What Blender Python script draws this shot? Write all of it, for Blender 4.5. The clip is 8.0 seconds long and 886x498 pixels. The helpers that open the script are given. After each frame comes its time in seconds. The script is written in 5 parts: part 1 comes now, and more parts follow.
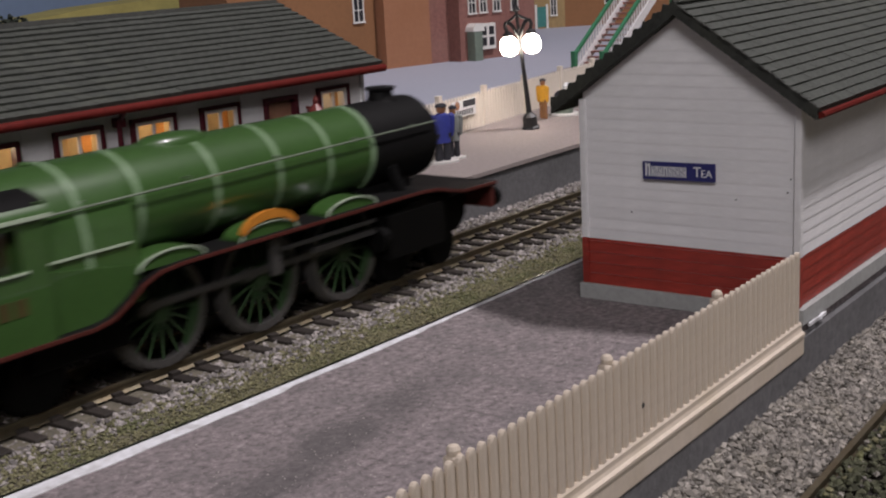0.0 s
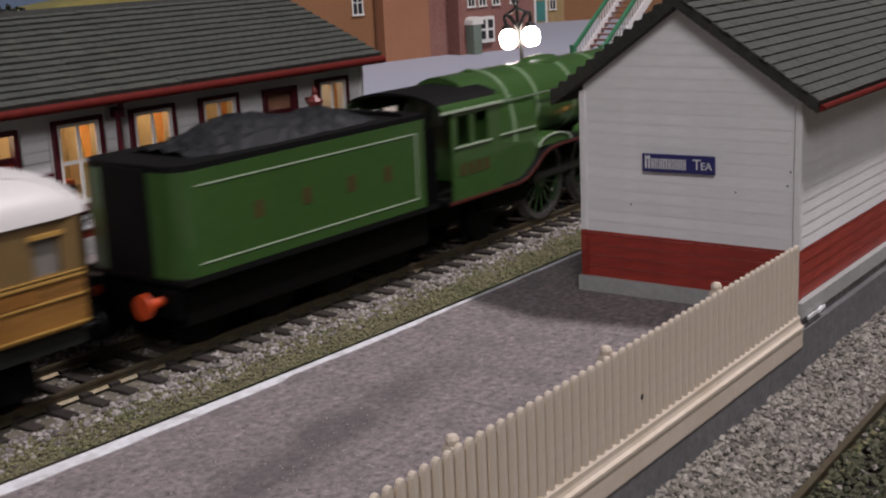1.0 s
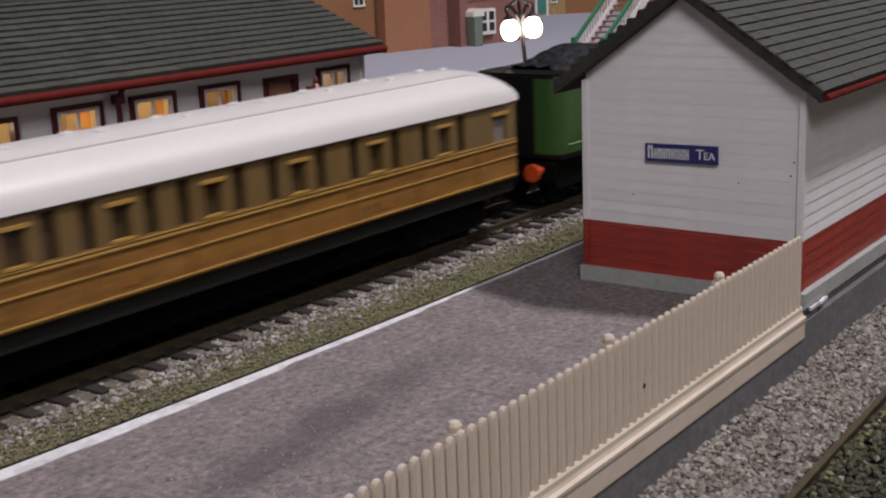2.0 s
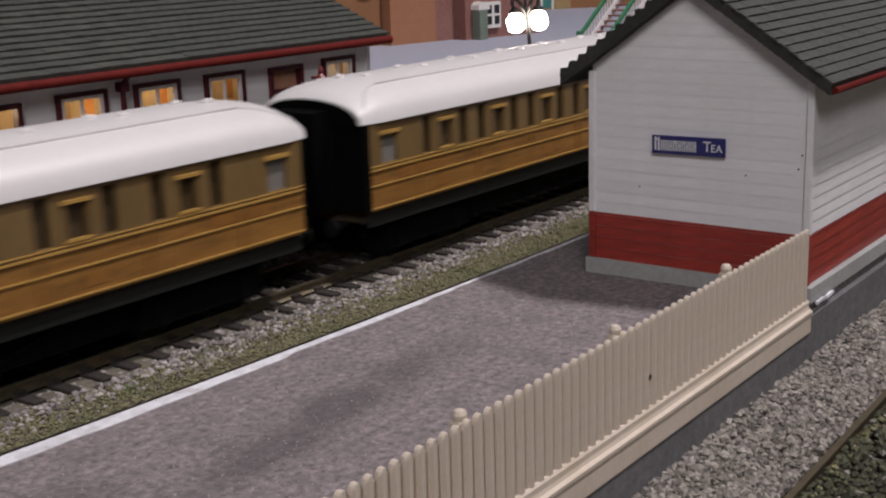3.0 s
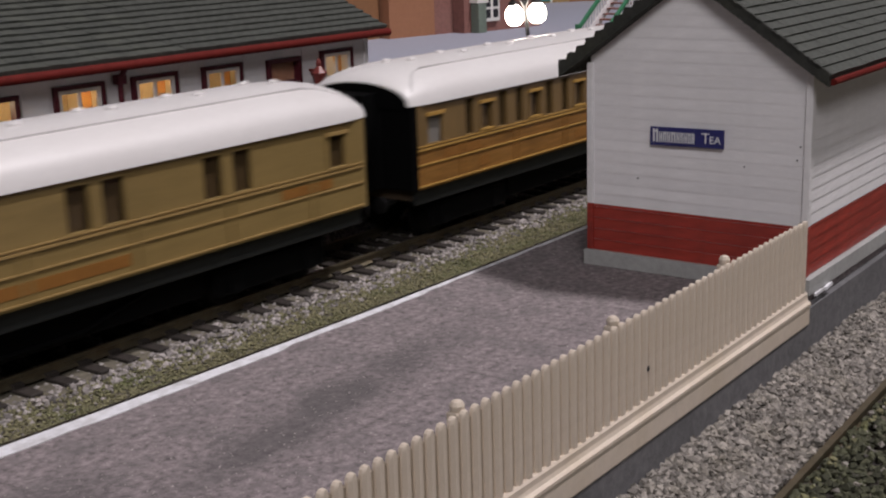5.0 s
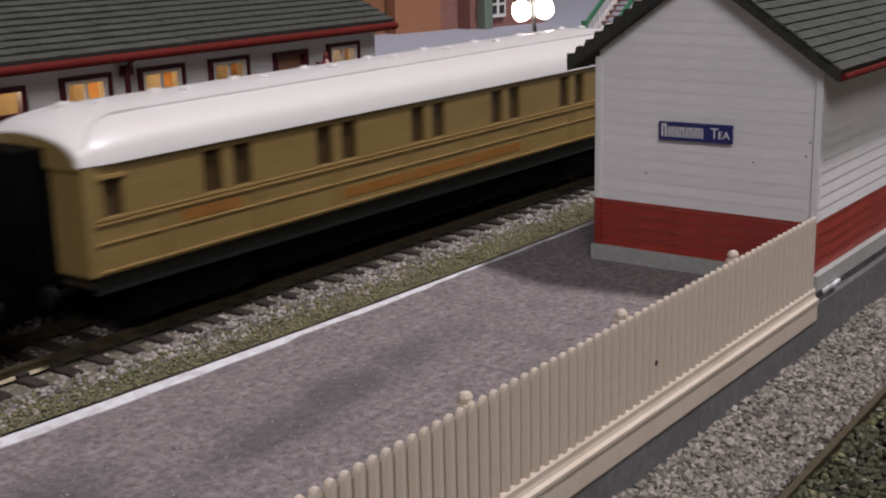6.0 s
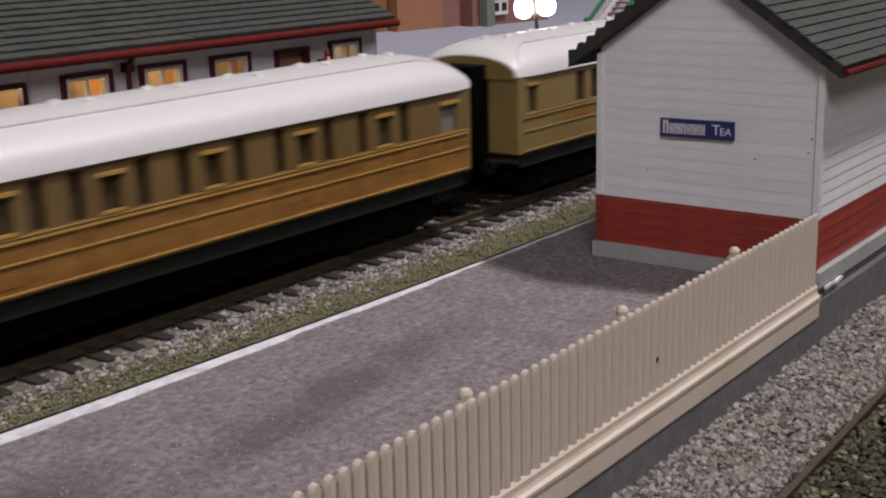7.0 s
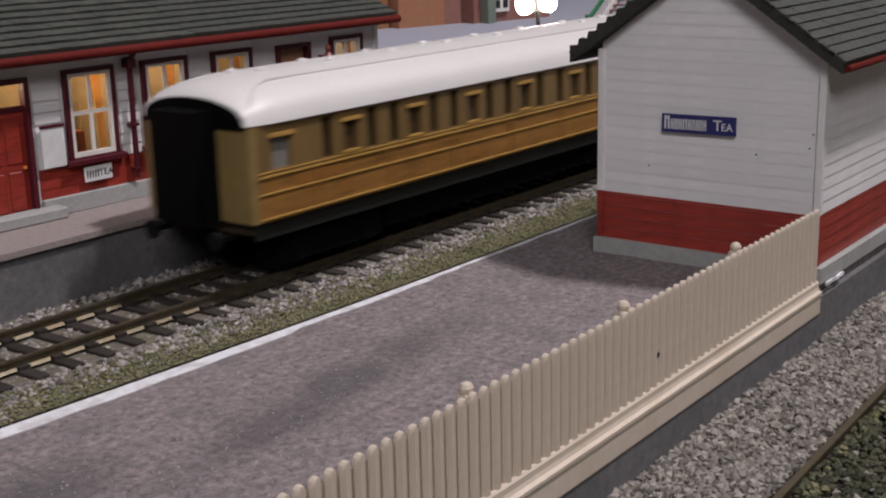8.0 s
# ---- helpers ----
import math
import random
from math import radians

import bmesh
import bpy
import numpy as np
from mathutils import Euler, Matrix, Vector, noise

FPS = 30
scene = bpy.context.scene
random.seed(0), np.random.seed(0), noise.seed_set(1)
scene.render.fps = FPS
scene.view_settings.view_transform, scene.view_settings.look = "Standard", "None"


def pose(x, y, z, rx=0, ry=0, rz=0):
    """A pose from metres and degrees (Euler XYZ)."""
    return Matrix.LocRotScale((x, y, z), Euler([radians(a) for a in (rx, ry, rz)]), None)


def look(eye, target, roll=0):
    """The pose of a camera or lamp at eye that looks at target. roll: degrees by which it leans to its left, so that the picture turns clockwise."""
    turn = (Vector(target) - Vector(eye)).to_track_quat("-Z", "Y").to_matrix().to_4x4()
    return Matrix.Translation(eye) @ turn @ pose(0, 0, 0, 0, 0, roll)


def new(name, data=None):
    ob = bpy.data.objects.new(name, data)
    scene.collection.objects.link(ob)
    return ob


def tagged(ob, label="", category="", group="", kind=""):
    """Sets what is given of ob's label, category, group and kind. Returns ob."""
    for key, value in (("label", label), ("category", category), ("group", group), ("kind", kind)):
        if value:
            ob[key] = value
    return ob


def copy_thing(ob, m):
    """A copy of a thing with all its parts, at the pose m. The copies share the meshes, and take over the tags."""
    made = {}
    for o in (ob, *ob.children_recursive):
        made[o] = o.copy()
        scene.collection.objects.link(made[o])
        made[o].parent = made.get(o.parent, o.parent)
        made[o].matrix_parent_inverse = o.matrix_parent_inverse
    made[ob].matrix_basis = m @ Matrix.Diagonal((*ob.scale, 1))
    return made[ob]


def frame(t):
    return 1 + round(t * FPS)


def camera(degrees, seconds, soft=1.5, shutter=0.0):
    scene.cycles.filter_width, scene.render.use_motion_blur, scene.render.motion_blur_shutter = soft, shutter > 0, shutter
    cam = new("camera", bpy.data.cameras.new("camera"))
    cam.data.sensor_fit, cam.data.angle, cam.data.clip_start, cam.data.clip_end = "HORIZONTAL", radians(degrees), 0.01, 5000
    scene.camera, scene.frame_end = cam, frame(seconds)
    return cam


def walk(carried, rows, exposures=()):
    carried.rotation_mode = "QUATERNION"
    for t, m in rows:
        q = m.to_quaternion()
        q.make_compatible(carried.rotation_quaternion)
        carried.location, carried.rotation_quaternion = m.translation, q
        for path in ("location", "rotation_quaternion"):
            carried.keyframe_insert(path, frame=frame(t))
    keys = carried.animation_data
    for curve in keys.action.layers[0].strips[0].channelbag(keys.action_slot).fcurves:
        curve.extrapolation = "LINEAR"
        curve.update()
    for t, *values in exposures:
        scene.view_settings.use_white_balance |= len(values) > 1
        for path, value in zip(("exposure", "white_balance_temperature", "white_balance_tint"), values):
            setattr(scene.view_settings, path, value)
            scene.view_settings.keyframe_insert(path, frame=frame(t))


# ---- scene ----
PATH = [
    (0, (-0.24277, -0.08937, 0.07875), (1.32437, 1.06433, -0.38281), -3.003),
    (0.5, (-0.24252, -0.08917, 0.07854), (1.32418, 1.06288, -0.38860), -2.974),
    (1, (-0.24269, -0.08884, 0.07796), (1.32520, 1.06031, -0.39233), -2.624),
    (1.5, (-0.24264, -0.08857, 0.07747), (1.32589, 1.05795, -0.39711), -2.491),
    (3, (-0.24210, -0.08684, 0.07561), (1.32117, 1.06117, -0.41249), -1.733),
    (3.5, (-0.24169, -0.08707, 0.07549), (1.32092, 1.06064, -0.41541), -1.859),
    (4, (-0.24161, -0.08701, 0.07539), (1.32156, 1.05855, -0.41876), -1.795),
    (4.5, (-0.24166, -0.08708, 0.07534), (1.32138, 1.05806, -0.42018), -1.907),
    (6, (-0.24181, -0.08585, 0.07412), (1.31666, 1.06306, -0.42705), -1.330),
    (6.5, (-0.24144, -0.08575, 0.07383), (1.31501, 1.06557, -0.42811), -1.376),
    (7, (-0.24124, -0.08586, 0.07377), (1.31397, 1.06611, -0.43048), -1.364),
    (7.5, (-0.24122, -0.08592, 0.07369), (1.31396, 1.06529, -0.43240), -1.360),
    (8, (-0.24121, -0.08579, 0.07326), (1.31249, 1.06672, -0.43442), -1.293),
]
cam = camera(38.33, 8.0, soft=2.1, shutter=0.5)
walk(cam, [(t, look(eye, target, roll)) for t, eye, target, roll in PATH])

# ---- light ----
world = bpy.data.worlds.new("room_light")
scene.world = world
world.use_nodes = True
world.node_tree.nodes["Background"].inputs[0].default_value = (0.80, 0.82, 0.9, 1)
world.node_tree.nodes["Background"].inputs[1].default_value = 0.03
scene.view_settings.exposure = 0.12


def ceiling_lamp(name, place, target, size, power, colour):
    data = bpy.data.lights.new(name, "AREA")
    data.shape, data.size, data.size_y, data.energy, data.color = "RECTANGLE", size[0], size[1], power, colour
    ob = new(name, data)
    ob.matrix_world = look(place, target)
    return ob


# ceiling lamp, its direction taken from the shed's cast shadow
ceiling_lamp("ceiling_lamp", (0.42, -0.42, 1.35), (0.06, 0.08, 0), (0.12, 0.12), 16.5, (1.0, 0.93, 0.97))
# unseen fill lamp added on the camera side to brighten gable and sides
ceiling_lamp("ceiling_lamp", (-1.45, -0.90, 1.25), (-0.1, 0.05, 0), (0.8, 0.5), 17.5, (1.0, 0.955, 0.99))


# ---- materials ----
def mat(name, colour, rough=0.6, var=0.25, grain=900.0, bump=0.15, stain=60.0, metal=0.0, stain_colour=None, stain_amount=0.25,
        island=0.0, stretch=(1, 1, 1), coat=0.0, piece=0.0, gloss=0.5):
    m = bpy.data.materials.new(name)
    m.use_nodes = True
    nt = m.node_tree
    n, l = nt.nodes, nt.links
    p = n["Principled BSDF"]
    p.inputs["Roughness"].default_value, p.inputs["Metallic"].default_value = rough, metal
    p.inputs["Coat Weight"].default_value = coat
    p.inputs["Specular IOR Level"].default_value = gloss
    tc, mp = n.new("ShaderNodeTexCoord"), n.new("ShaderNodeMapping")
    mp.inputs["Scale"].default_value = stretch
    l.new(tc.outputs["Object"], mp.inputs[0])
    fine, broad = n.new("ShaderNodeTexNoise"), n.new("ShaderNodeTexNoise")
    for node, scale, detail in ((fine, grain, 4), (broad, stain, 5)):
        node.inputs["Scale"].default_value, node.inputs["Detail"].default_value = scale, detail
        l.new(mp.outputs[0], node.inputs["Vector"])
    fine.inputs["Roughness"].default_value = 0.72
    ramp = n.new("ShaderNodeValToRGB")
    lo, hi = [tuple(max(0, c * k) for c in colour) + (1,) for k in (1 - var, 1 + var)]
    ramp.color_ramp.elements[0].position, ramp.color_ramp.elements[1].position = 0.3, 0.7
    ramp.color_ramp.elements[0].color, ramp.color_ramp.elements[1].color = lo, hi
    l.new(fine.outputs[0], ramp.inputs[0])
    mix = n.new("ShaderNodeMix")
    mix.data_type = "RGBA"
    sc = stain_colour or tuple(c * 0.55 for c in colour)
    mix.inputs[7].default_value = (*sc, 1)
    sr = n.new("ShaderNodeMapRange")
    sr.inputs[1].default_value, sr.inputs[2].default_value, sr.inputs[4].default_value = 0.45, 0.75, stain_amount
    l.new(broad.outputs[0], sr.inputs[0])
    l.new(sr.outputs[0], mix.inputs[0])
    l.new(ramp.outputs[0], mix.inputs[6])
    out = mix.outputs[2]
    if island or piece:
        hsv = n.new("ShaderNodeHueSaturation")
        rnd = n.new("ShaderNodeNewGeometry").outputs["Random Per Island"] if island else n.new("ShaderNodeObjectInfo").outputs["Random"]
        mr = n.new("ShaderNodeMapRange")
        k = island or piece
        mr.inputs[3].default_value, mr.inputs[4].default_value = 1 - k, 1 + k
        l.new(rnd, mr.inputs[0])
        l.new(mr.outputs[0], hsv.inputs["Value"])
        l.new(out, hsv.inputs["Color"])
        out = hsv.outputs[0]
    l.new(out, p.inputs["Base Color"])
    if bump:
        b = n.new("ShaderNodeBump")
        b.inputs["Strength"].default_value, b.inputs["Distance"].default_value = bump, 0.0004
        l.new(fine.outputs[0], b.inputs["Height"])
        l.new(b.outputs[0], p.inputs["Normal"])
    return m


def glow(name, colour, strength):
    m = bpy.data.materials.new(name)
    m.use_nodes = True
    p = m.node_tree.nodes["Principled BSDF"]
    p.inputs["Base Color"].default_value = (*colour, 1)
    p.inputs["Emission Color"].default_value = (*colour, 1)
    p.inputs["Emission Strength"].default_value = strength
    return m


def glass(name, tint=(1, 1, 1), rough=0.05):
    m = bpy.data.materials.new(name)
    m.use_nodes = True
    p = m.node_tree.nodes["Principled BSDF"]
    p.inputs["Base Color"].default_value = (*tint, 1)
    p.inputs["Roughness"].default_value = rough
    p.inputs["Transmission Weight"].default_value = 1.0
    p.inputs["IOR"].default_value = 1.1
    return m


WHITE_BOARD = mat("white_painted_board", (0.735, 0.718, 0.722), 0.55, 0.06, 500, 0.1, 45, stain_colour=(0.42, 0.40, 0.38), stain_amount=0.5, piece=0.035, stretch=(0.3, 0.3, 1))
WHITE_TRIM = mat("white_trim", (0.72, 0.705, 0.705), 0.5, 0.05, 500, 0.05, 60)
RED_PAINT = mat("red_paint", (0.27, 0.030, 0.020), 0.45, 0.35, 500, 0.2, 70, stain_colour=(0.20, 0.02, 0.015), stain_amount=0.6, piece=0.08, stretch=(0.3, 0.3, 1.5))
RED_TRIM = mat("dark_red_trim", (0.080, 0.012, 0.019), 0.45, 0.15, 700, 0.05, 90, gloss=0.25)
GUTTER_RED = mat("gutter_red", (0.115, 0.013, 0.010), 0.7, 0.2, 300, 0.05, 60, gloss=0.12)
PLINTH = mat("grey_plinth", (0.34, 0.34, 0.33), 0.8, 0.12, 800, 0.3, 60)
SLATE = mat("roof_slate", (0.064, 0.068, 0.060), 0.75, 0.22, 700, 0.5, 140, stain_colour=(0.105, 0.110, 0.09), stain_amount=0.6, piece=0.07, gloss=0.25)
SLATE_JOIN = mat("roof_slate_rows", (0.064, 0.068, 0.060), 0.75, 0.22, 700, 0.5, 140, stain_colour=(0.105, 0.110, 0.09), stain_amount=0.6, island=0.07, gloss=0.25)
BARGE = mat("dark_verge", (0.035, 0.036, 0.032), 0.8, 0.3, 700, 0.5, 90, stain_colour=(0.06, 0.06, 0.04), gloss=0.2)
ASPHALT = mat("platform_surface", (0.205, 0.174, 0.176), 0.95, 0.62, 640, 0.45, 150, stain_colour=(0.125, 0.112, 0.112), stain_amount=0.7)
FAR_PAVING = mat("far_platform_surface", (0.265, 0.225, 0.212), 0.9, 0.2, 700, 0.4, 25, stain_colour=(0.27, 0.23, 0.22), stain_amount=0.5)
BLACK_EDGE = mat("black_edge_strip", (0.012, 0.011, 0.011), 0.25, 0.2, 500, 0.05, 60)
EDGE_WHITE = mat("white_edge_paint", (0.74, 0.74, 0.77), 0.6, 0.12, 600, 0.4, 260, stain_colour=(0.36, 0.34, 0.33), stain_amount=0.75)
STONE_WALL = mat("platform_wall_stone", (0.130, 0.126, 0.130), 0.9, 0.25, 500, 0.5, 40, stain_colour=(0.08, 0.08, 0.08), stain_amount=0.6)
CREAM = mat("cream_plastic", (0.60, 0.515, 0.425), 0.45, 0.06, 500, 0.08, 50, stain_colour=(0.45, 0.36, 0.23), stain_amount=0.4)
# cream lightened to paint the lamp's light on the far fence
LAMPLIT_FENCE = mat("lamplit_cream_plastic", (0.70, 0.635, 0.55), 0.5, 0.06, 500, 0.08, 50, stain_colour=(0.58, 0.50, 0.40), stain_amount=0.3)
# same cream darkened to paint the shade in the recesses between pickets
CREAM_SHADED = mat("cream_plastic_shaded_recess", (0.50, 0.415, 0.32), 0.5, 0.06, 500, 0.08, 50)
EARTH = mat("layout_ground", (0.13, 0.115, 0.085), 0.95, 0.35, 400, 0.8, 30)
BALLAST = mat("ballast_stone", (0.280, 0.255, 0.243), 0.9, 0.15, 900, 0.2, 300, island=0.55, stain_colour=(0.22, 0.19, 0.16), stain_amount=0.4)
BALLAST_WORN = mat("worn_ballast_stone", (0.225, 0.205, 0.183), 0.95, 0.18, 700, 0.3, 180, island=0.55, stain_colour=(0.20, 0.18, 0.14), stain_amount=0.5)
BALLAST_BED = mat("ballast_bed", (0.14, 0.125, 0.105), 0.95, 0.6, 900, 0.8, 160, stain_colour=(0.09, 0.085, 0.07), stain_amount=0.7)
GRASS = mat("scatter_grass", (0.190, 0.176, 0.098), 0.95, 0.3, 900, 0.2, 85, island=0.28, stain_colour=(0.095, 0.115, 0.04), stain_amount=0.65)
MOSS = mat("moss_scatter", (0.06, 0.062, 0.035), 0.95, 0.3, 900, 0.2, 200, island=0.5)
SLEEPER = mat("sleeper_plastic", (0.036, 0.030, 0.026), 0.7, 0.3, 800, 0.2, 200, piece=0.3, gloss=0.25)
RAIL = mat("nickel_rail", (0.150, 0.128, 0.085), 0.5, 0.2, 600, 0.05, 120, metal=0.8, stain_colour=(0.14, 0.09, 0.05), stain_amount=0.6)
LOCO_GREEN = mat("apple_green_paint", (0.042, 0.098, 0.023), 0.34, 0.10, 500, 0.03, 50, coat=0.35)
LOCO_BLACK = mat("loco_black", (0.0055, 0.0052, 0.0052), 0.62, 0.25, 600, 0.05, 90, gloss=0.17)
LOCO_FRAME = mat("oily_black_frame", (0.0036, 0.0034, 0.0032), 0.6, 0.3, 600, 0.1, 90, gloss=0.1)
WHEEL_GREEN = mat("wheel_green", (0.028, 0.058, 0.022), 0.4, 0.15, 500, 0.03, 80)
LINING = mat("white_lining", (0.42, 0.50, 0.37), 0.4, 0.05, 500, 0, 80)
BAND = mat("pale_green_band", (0.20, 0.30, 0.17), 0.4, 0.08, 500, 0, 80)
RAILING = mat("dull_handrail", (0.21, 0.25, 0.19), 0.35, 0.1, 500, 0, 80, metal=0.3)
VALANCE = mat("red_brown_valance", (0.085, 0.018, 0.014), 0.45, 0.15, 500, 0, 80)
GOLD = mat("brass_plate", (0.85, 0.33, 0.05), 0.35, 0.1, 500, 0, 80, metal=0.4)
LETTER = mat("faded_letters", (0.072, 0.052, 0.016), 0.5, 0.2, 500, 0, 80)
STEEL = mat("steel_rod", (0.16, 0.155, 0.15), 0.35, 0.15, 500, 0, 90, metal=0.7)
ORANGE = mat("orange_lamp_paint", (0.55, 0.065, 0.015), 0.4, 0.1, 500, 0, 90)
COAL = mat("coal", (0.02, 0.021, 0.023), 0.55, 0.4, 500, 0.9, 90, island=0.4, gloss=0.25)
TEAK = mat("varnished_teak", (0.245, 0.117, 0.031), 0.4, 0.36, 260, 0.05, 70, stain_colour=(0.36, 0.175, 0.042), stain_amount=0.7, stretch=(0.25, 1, 1.6), coat=0.25)
# teak dulled on the upper side to paint in the roof's shade
TEAK_UPPER_SHADED = mat("shaded_upper_teak", (0.185, 0.116, 0.044), 0.4, 0.14, 260, 0.05, 35, stretch=(1, 1, 0.3), coat=0.25)
TEAK_PALE = mat("pale_brake_teak", (0.255, 0.175, 0.064), 0.42, 0.10, 260, 0.05, 35, stain_amount=0.4, stretch=(0.25, 1, 1.6), coat=0.2)
BEAD = mat("gilt_beading", (0.46, 0.27, 0.07), 0.4, 0.1, 400, 0, 80)
BEAD_PALE = mat("pale_brake_beading", (0.34, 0.225, 0.085), 0.4, 0.1, 400, 0, 80)
TRANSFER = mat("orange_transfer", (0.27, 0.118, 0.027), 0.45, 0.15, 400, 0, 80)
COACH_ROOF = mat("white_coach_roof", (0.73, 0.705, 0.69), 0.42, 0.03, 500, 0.03, 40, stain_colour=(0.66, 0.62, 0.60), stain_amount=0.3, coat=0.1)
ROOF_RIB = mat("coach_roof_rib", (0.58, 0.56, 0.55), 0.5, 0.03, 500, 0, 40)
# underframe black, also used to paint shade on coach ends and the cab gap
UNDERFRAME_AND_SHADE = mat("black_underframe_and_shade", (0.003, 0.003, 0.0032), 0.6, 0.2, 500, 0.05, 90, gloss=0.06)
SOLEBAR = mat("grey_solebar", (0.013, 0.0145, 0.0145), 0.4, 0.2, 500, 0.02, 90)
DARK_INSIDE = mat("dark_interior", (0.05, 0.035, 0.022), 0.7, 0.2, 300, 0, 90, gloss=0.2)
FROSTED = mat("frosted_window", (0.21, 0.195, 0.175), 0.35, 0.05, 400, 0, 90)
COACH_GLASS = mat("coach_window_glazing", (0.068, 0.045, 0.022), 0.12, 0.1, 300, 0, 60, gloss=0.3)
SIGN_BLUE = mat("blue_enamel", (0.022, 0.024, 0.13), 0.35, 0.1, 500, 0, 90)
SIGN_WHITE = mat("white_enamel", (0.72, 0.72, 0.72), 0.4, 0.08, 500, 0, 200)
CURTAIN = bpy.data.materials.new("thin_orange_curtain")
CURTAIN.use_nodes = True
_t = CURTAIN.node_tree
_c = _t.nodes.new("ShaderNodeBsdfTranslucent")
_c.inputs["Color"].default_value = (0.70, 0.50, 0.29, 1)
_t.links.new(_c.outputs[0], _t.nodes["Material Output"].inputs[0])
WINDOW_WHITE = mat("window_bar_white", (0.72, 0.70, 0.66), 0.45, 0.05, 500, 0, 90)
PANE = glass("clear_pane")
INNER_WALL = mat("warm_inner_wall", (0.45, 0.36, 0.215), 0.8, 0.12, 200, 0, 60)
BLIND = mat("brown_blind", (0.30, 0.145, 0.085), 0.8, 0.2, 150, 0, 60)
INNER_RED = mat("inner_dark_red", (0.25, 0.06, 0.03), 0.7, 0.2, 200, 0, 60)
LAMP_BLACK = mat("lamp_iron", (0.022, 0.022, 0.022), 0.4, 0.2, 500, 0.05, 90)
GLOBE = glow("lamp_globe_glow", (1.0, 0.87, 0.76), 29.0)
BULB = glow("warm_bulb", (1.0, 0.62, 0.25), 8.0)
ROAD = mat("pale_blue_grey_road", (0.36, 0.37, 0.44), 0.9, 0.06, 400, 0.2, 12, stain_colour=(0.33, 0.35, 0.42), stain_amount=0.5)
RENDER_ORANGE = mat("orange_brown_wall", (0.315, 0.143, 0.075), 0.85, 0.08, 300, 0.1, 18, stain_colour=(0.25, 0.10, 0.035), stain_amount=0.5)
RENDER_BROWN = mat("brown_wall", (0.24, 0.112, 0.048), 0.85, 0.08, 300, 0.1, 18)
BRICK_RED = mat("model_brickwork", (0.225, 0.10, 0.082), 0.85, 0.2, 350, 0.2, 25, stain_colour=(0.30, 0.17, 0.14), stain_amount=0.5)
STONE_HOUSE = mat("tan_stone_house", (0.32, 0.22, 0.10), 0.85, 0.2, 300, 0.2, 25)
TEAL = mat("teal_door_paint", (0.05, 0.20, 0.18), 0.5, 0.1, 300, 0, 60)
GREEN_RAIL = mat("bridge_green", (0.045, 0.20, 0.10), 0.5, 0.1, 400, 0, 60)
GREY_GREEN = mat("grey_green_porch", (0.16, 0.20, 0.16), 0.6, 0.15, 400, 0, 60)
DARK_GLASS = mat("dark_window", (0.03, 0.03, 0.035), 0.15, 0.1, 300, 0, 60)
HILL = mat("painted_hill", (0.36, 0.31, 0.10), 0.9, 0.15, 40, 0, 6, stain_colour=(0.22, 0.24, 0.08), stain_amount=0.7)
SKY = mat("painted_sky", (0.20, 0.27, 0.40), 0.9, 0.08, 20, 0, 5)
BUSH = mat("dark_bush", (0.020, 0.026, 0.016), 0.9, 0.4, 500, 0.3, 80, island=0.5)
ROOM = mat("room_paint", (0.40, 0.40, 0.41), 0.9, 0.03, 20, 0, 3)
CARPET = mat("room_carpet", (0.16, 0.14, 0.13), 0.95, 0.2, 300, 0.2, 6)
BLUE_COAT = mat("figure_blue", (0.03, 0.04, 0.24), 0.6, 0.15, 400, 0, 90)
DARK_CLOTH = mat("figure_dark", (0.02, 0.02, 0.026), 0.7, 0.2, 400, 0, 90)
YELLOW_COAT = mat("figure_yellow", (0.60, 0.30, 0.02), 0.6, 0.15, 400, 0, 90)
GREY_COAT = mat("figure_grey", (0.20, 0.21, 0.20), 0.6, 0.15, 400, 0, 90)
BASE_WHITE = mat("figure_base", (0.62, 0.60, 0.57), 0.5, 0.05, 400, 0, 90)
RUST_RED = mat("lantern_red", (0.16, 0.03, 0.025), 0.45, 0.15, 400, 0, 90)

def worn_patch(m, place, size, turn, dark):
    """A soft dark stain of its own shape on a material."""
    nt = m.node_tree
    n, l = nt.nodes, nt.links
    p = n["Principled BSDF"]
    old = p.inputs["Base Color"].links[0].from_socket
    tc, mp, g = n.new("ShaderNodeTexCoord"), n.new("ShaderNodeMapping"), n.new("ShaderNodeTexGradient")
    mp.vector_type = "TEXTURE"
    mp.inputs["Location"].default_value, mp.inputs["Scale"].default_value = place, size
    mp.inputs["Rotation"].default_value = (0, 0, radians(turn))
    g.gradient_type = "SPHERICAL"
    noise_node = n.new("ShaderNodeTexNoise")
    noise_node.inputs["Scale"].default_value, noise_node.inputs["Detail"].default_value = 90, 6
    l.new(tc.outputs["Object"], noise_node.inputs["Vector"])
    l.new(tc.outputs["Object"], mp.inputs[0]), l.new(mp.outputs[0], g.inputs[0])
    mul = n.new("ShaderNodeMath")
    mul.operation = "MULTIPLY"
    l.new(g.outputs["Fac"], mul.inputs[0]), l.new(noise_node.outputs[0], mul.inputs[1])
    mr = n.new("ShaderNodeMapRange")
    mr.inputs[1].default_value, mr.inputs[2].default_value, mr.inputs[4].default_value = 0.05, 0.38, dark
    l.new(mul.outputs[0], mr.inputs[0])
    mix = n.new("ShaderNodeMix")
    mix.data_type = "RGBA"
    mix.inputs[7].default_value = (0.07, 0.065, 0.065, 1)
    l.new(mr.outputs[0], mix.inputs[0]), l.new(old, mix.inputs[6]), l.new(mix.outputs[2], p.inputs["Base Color"])


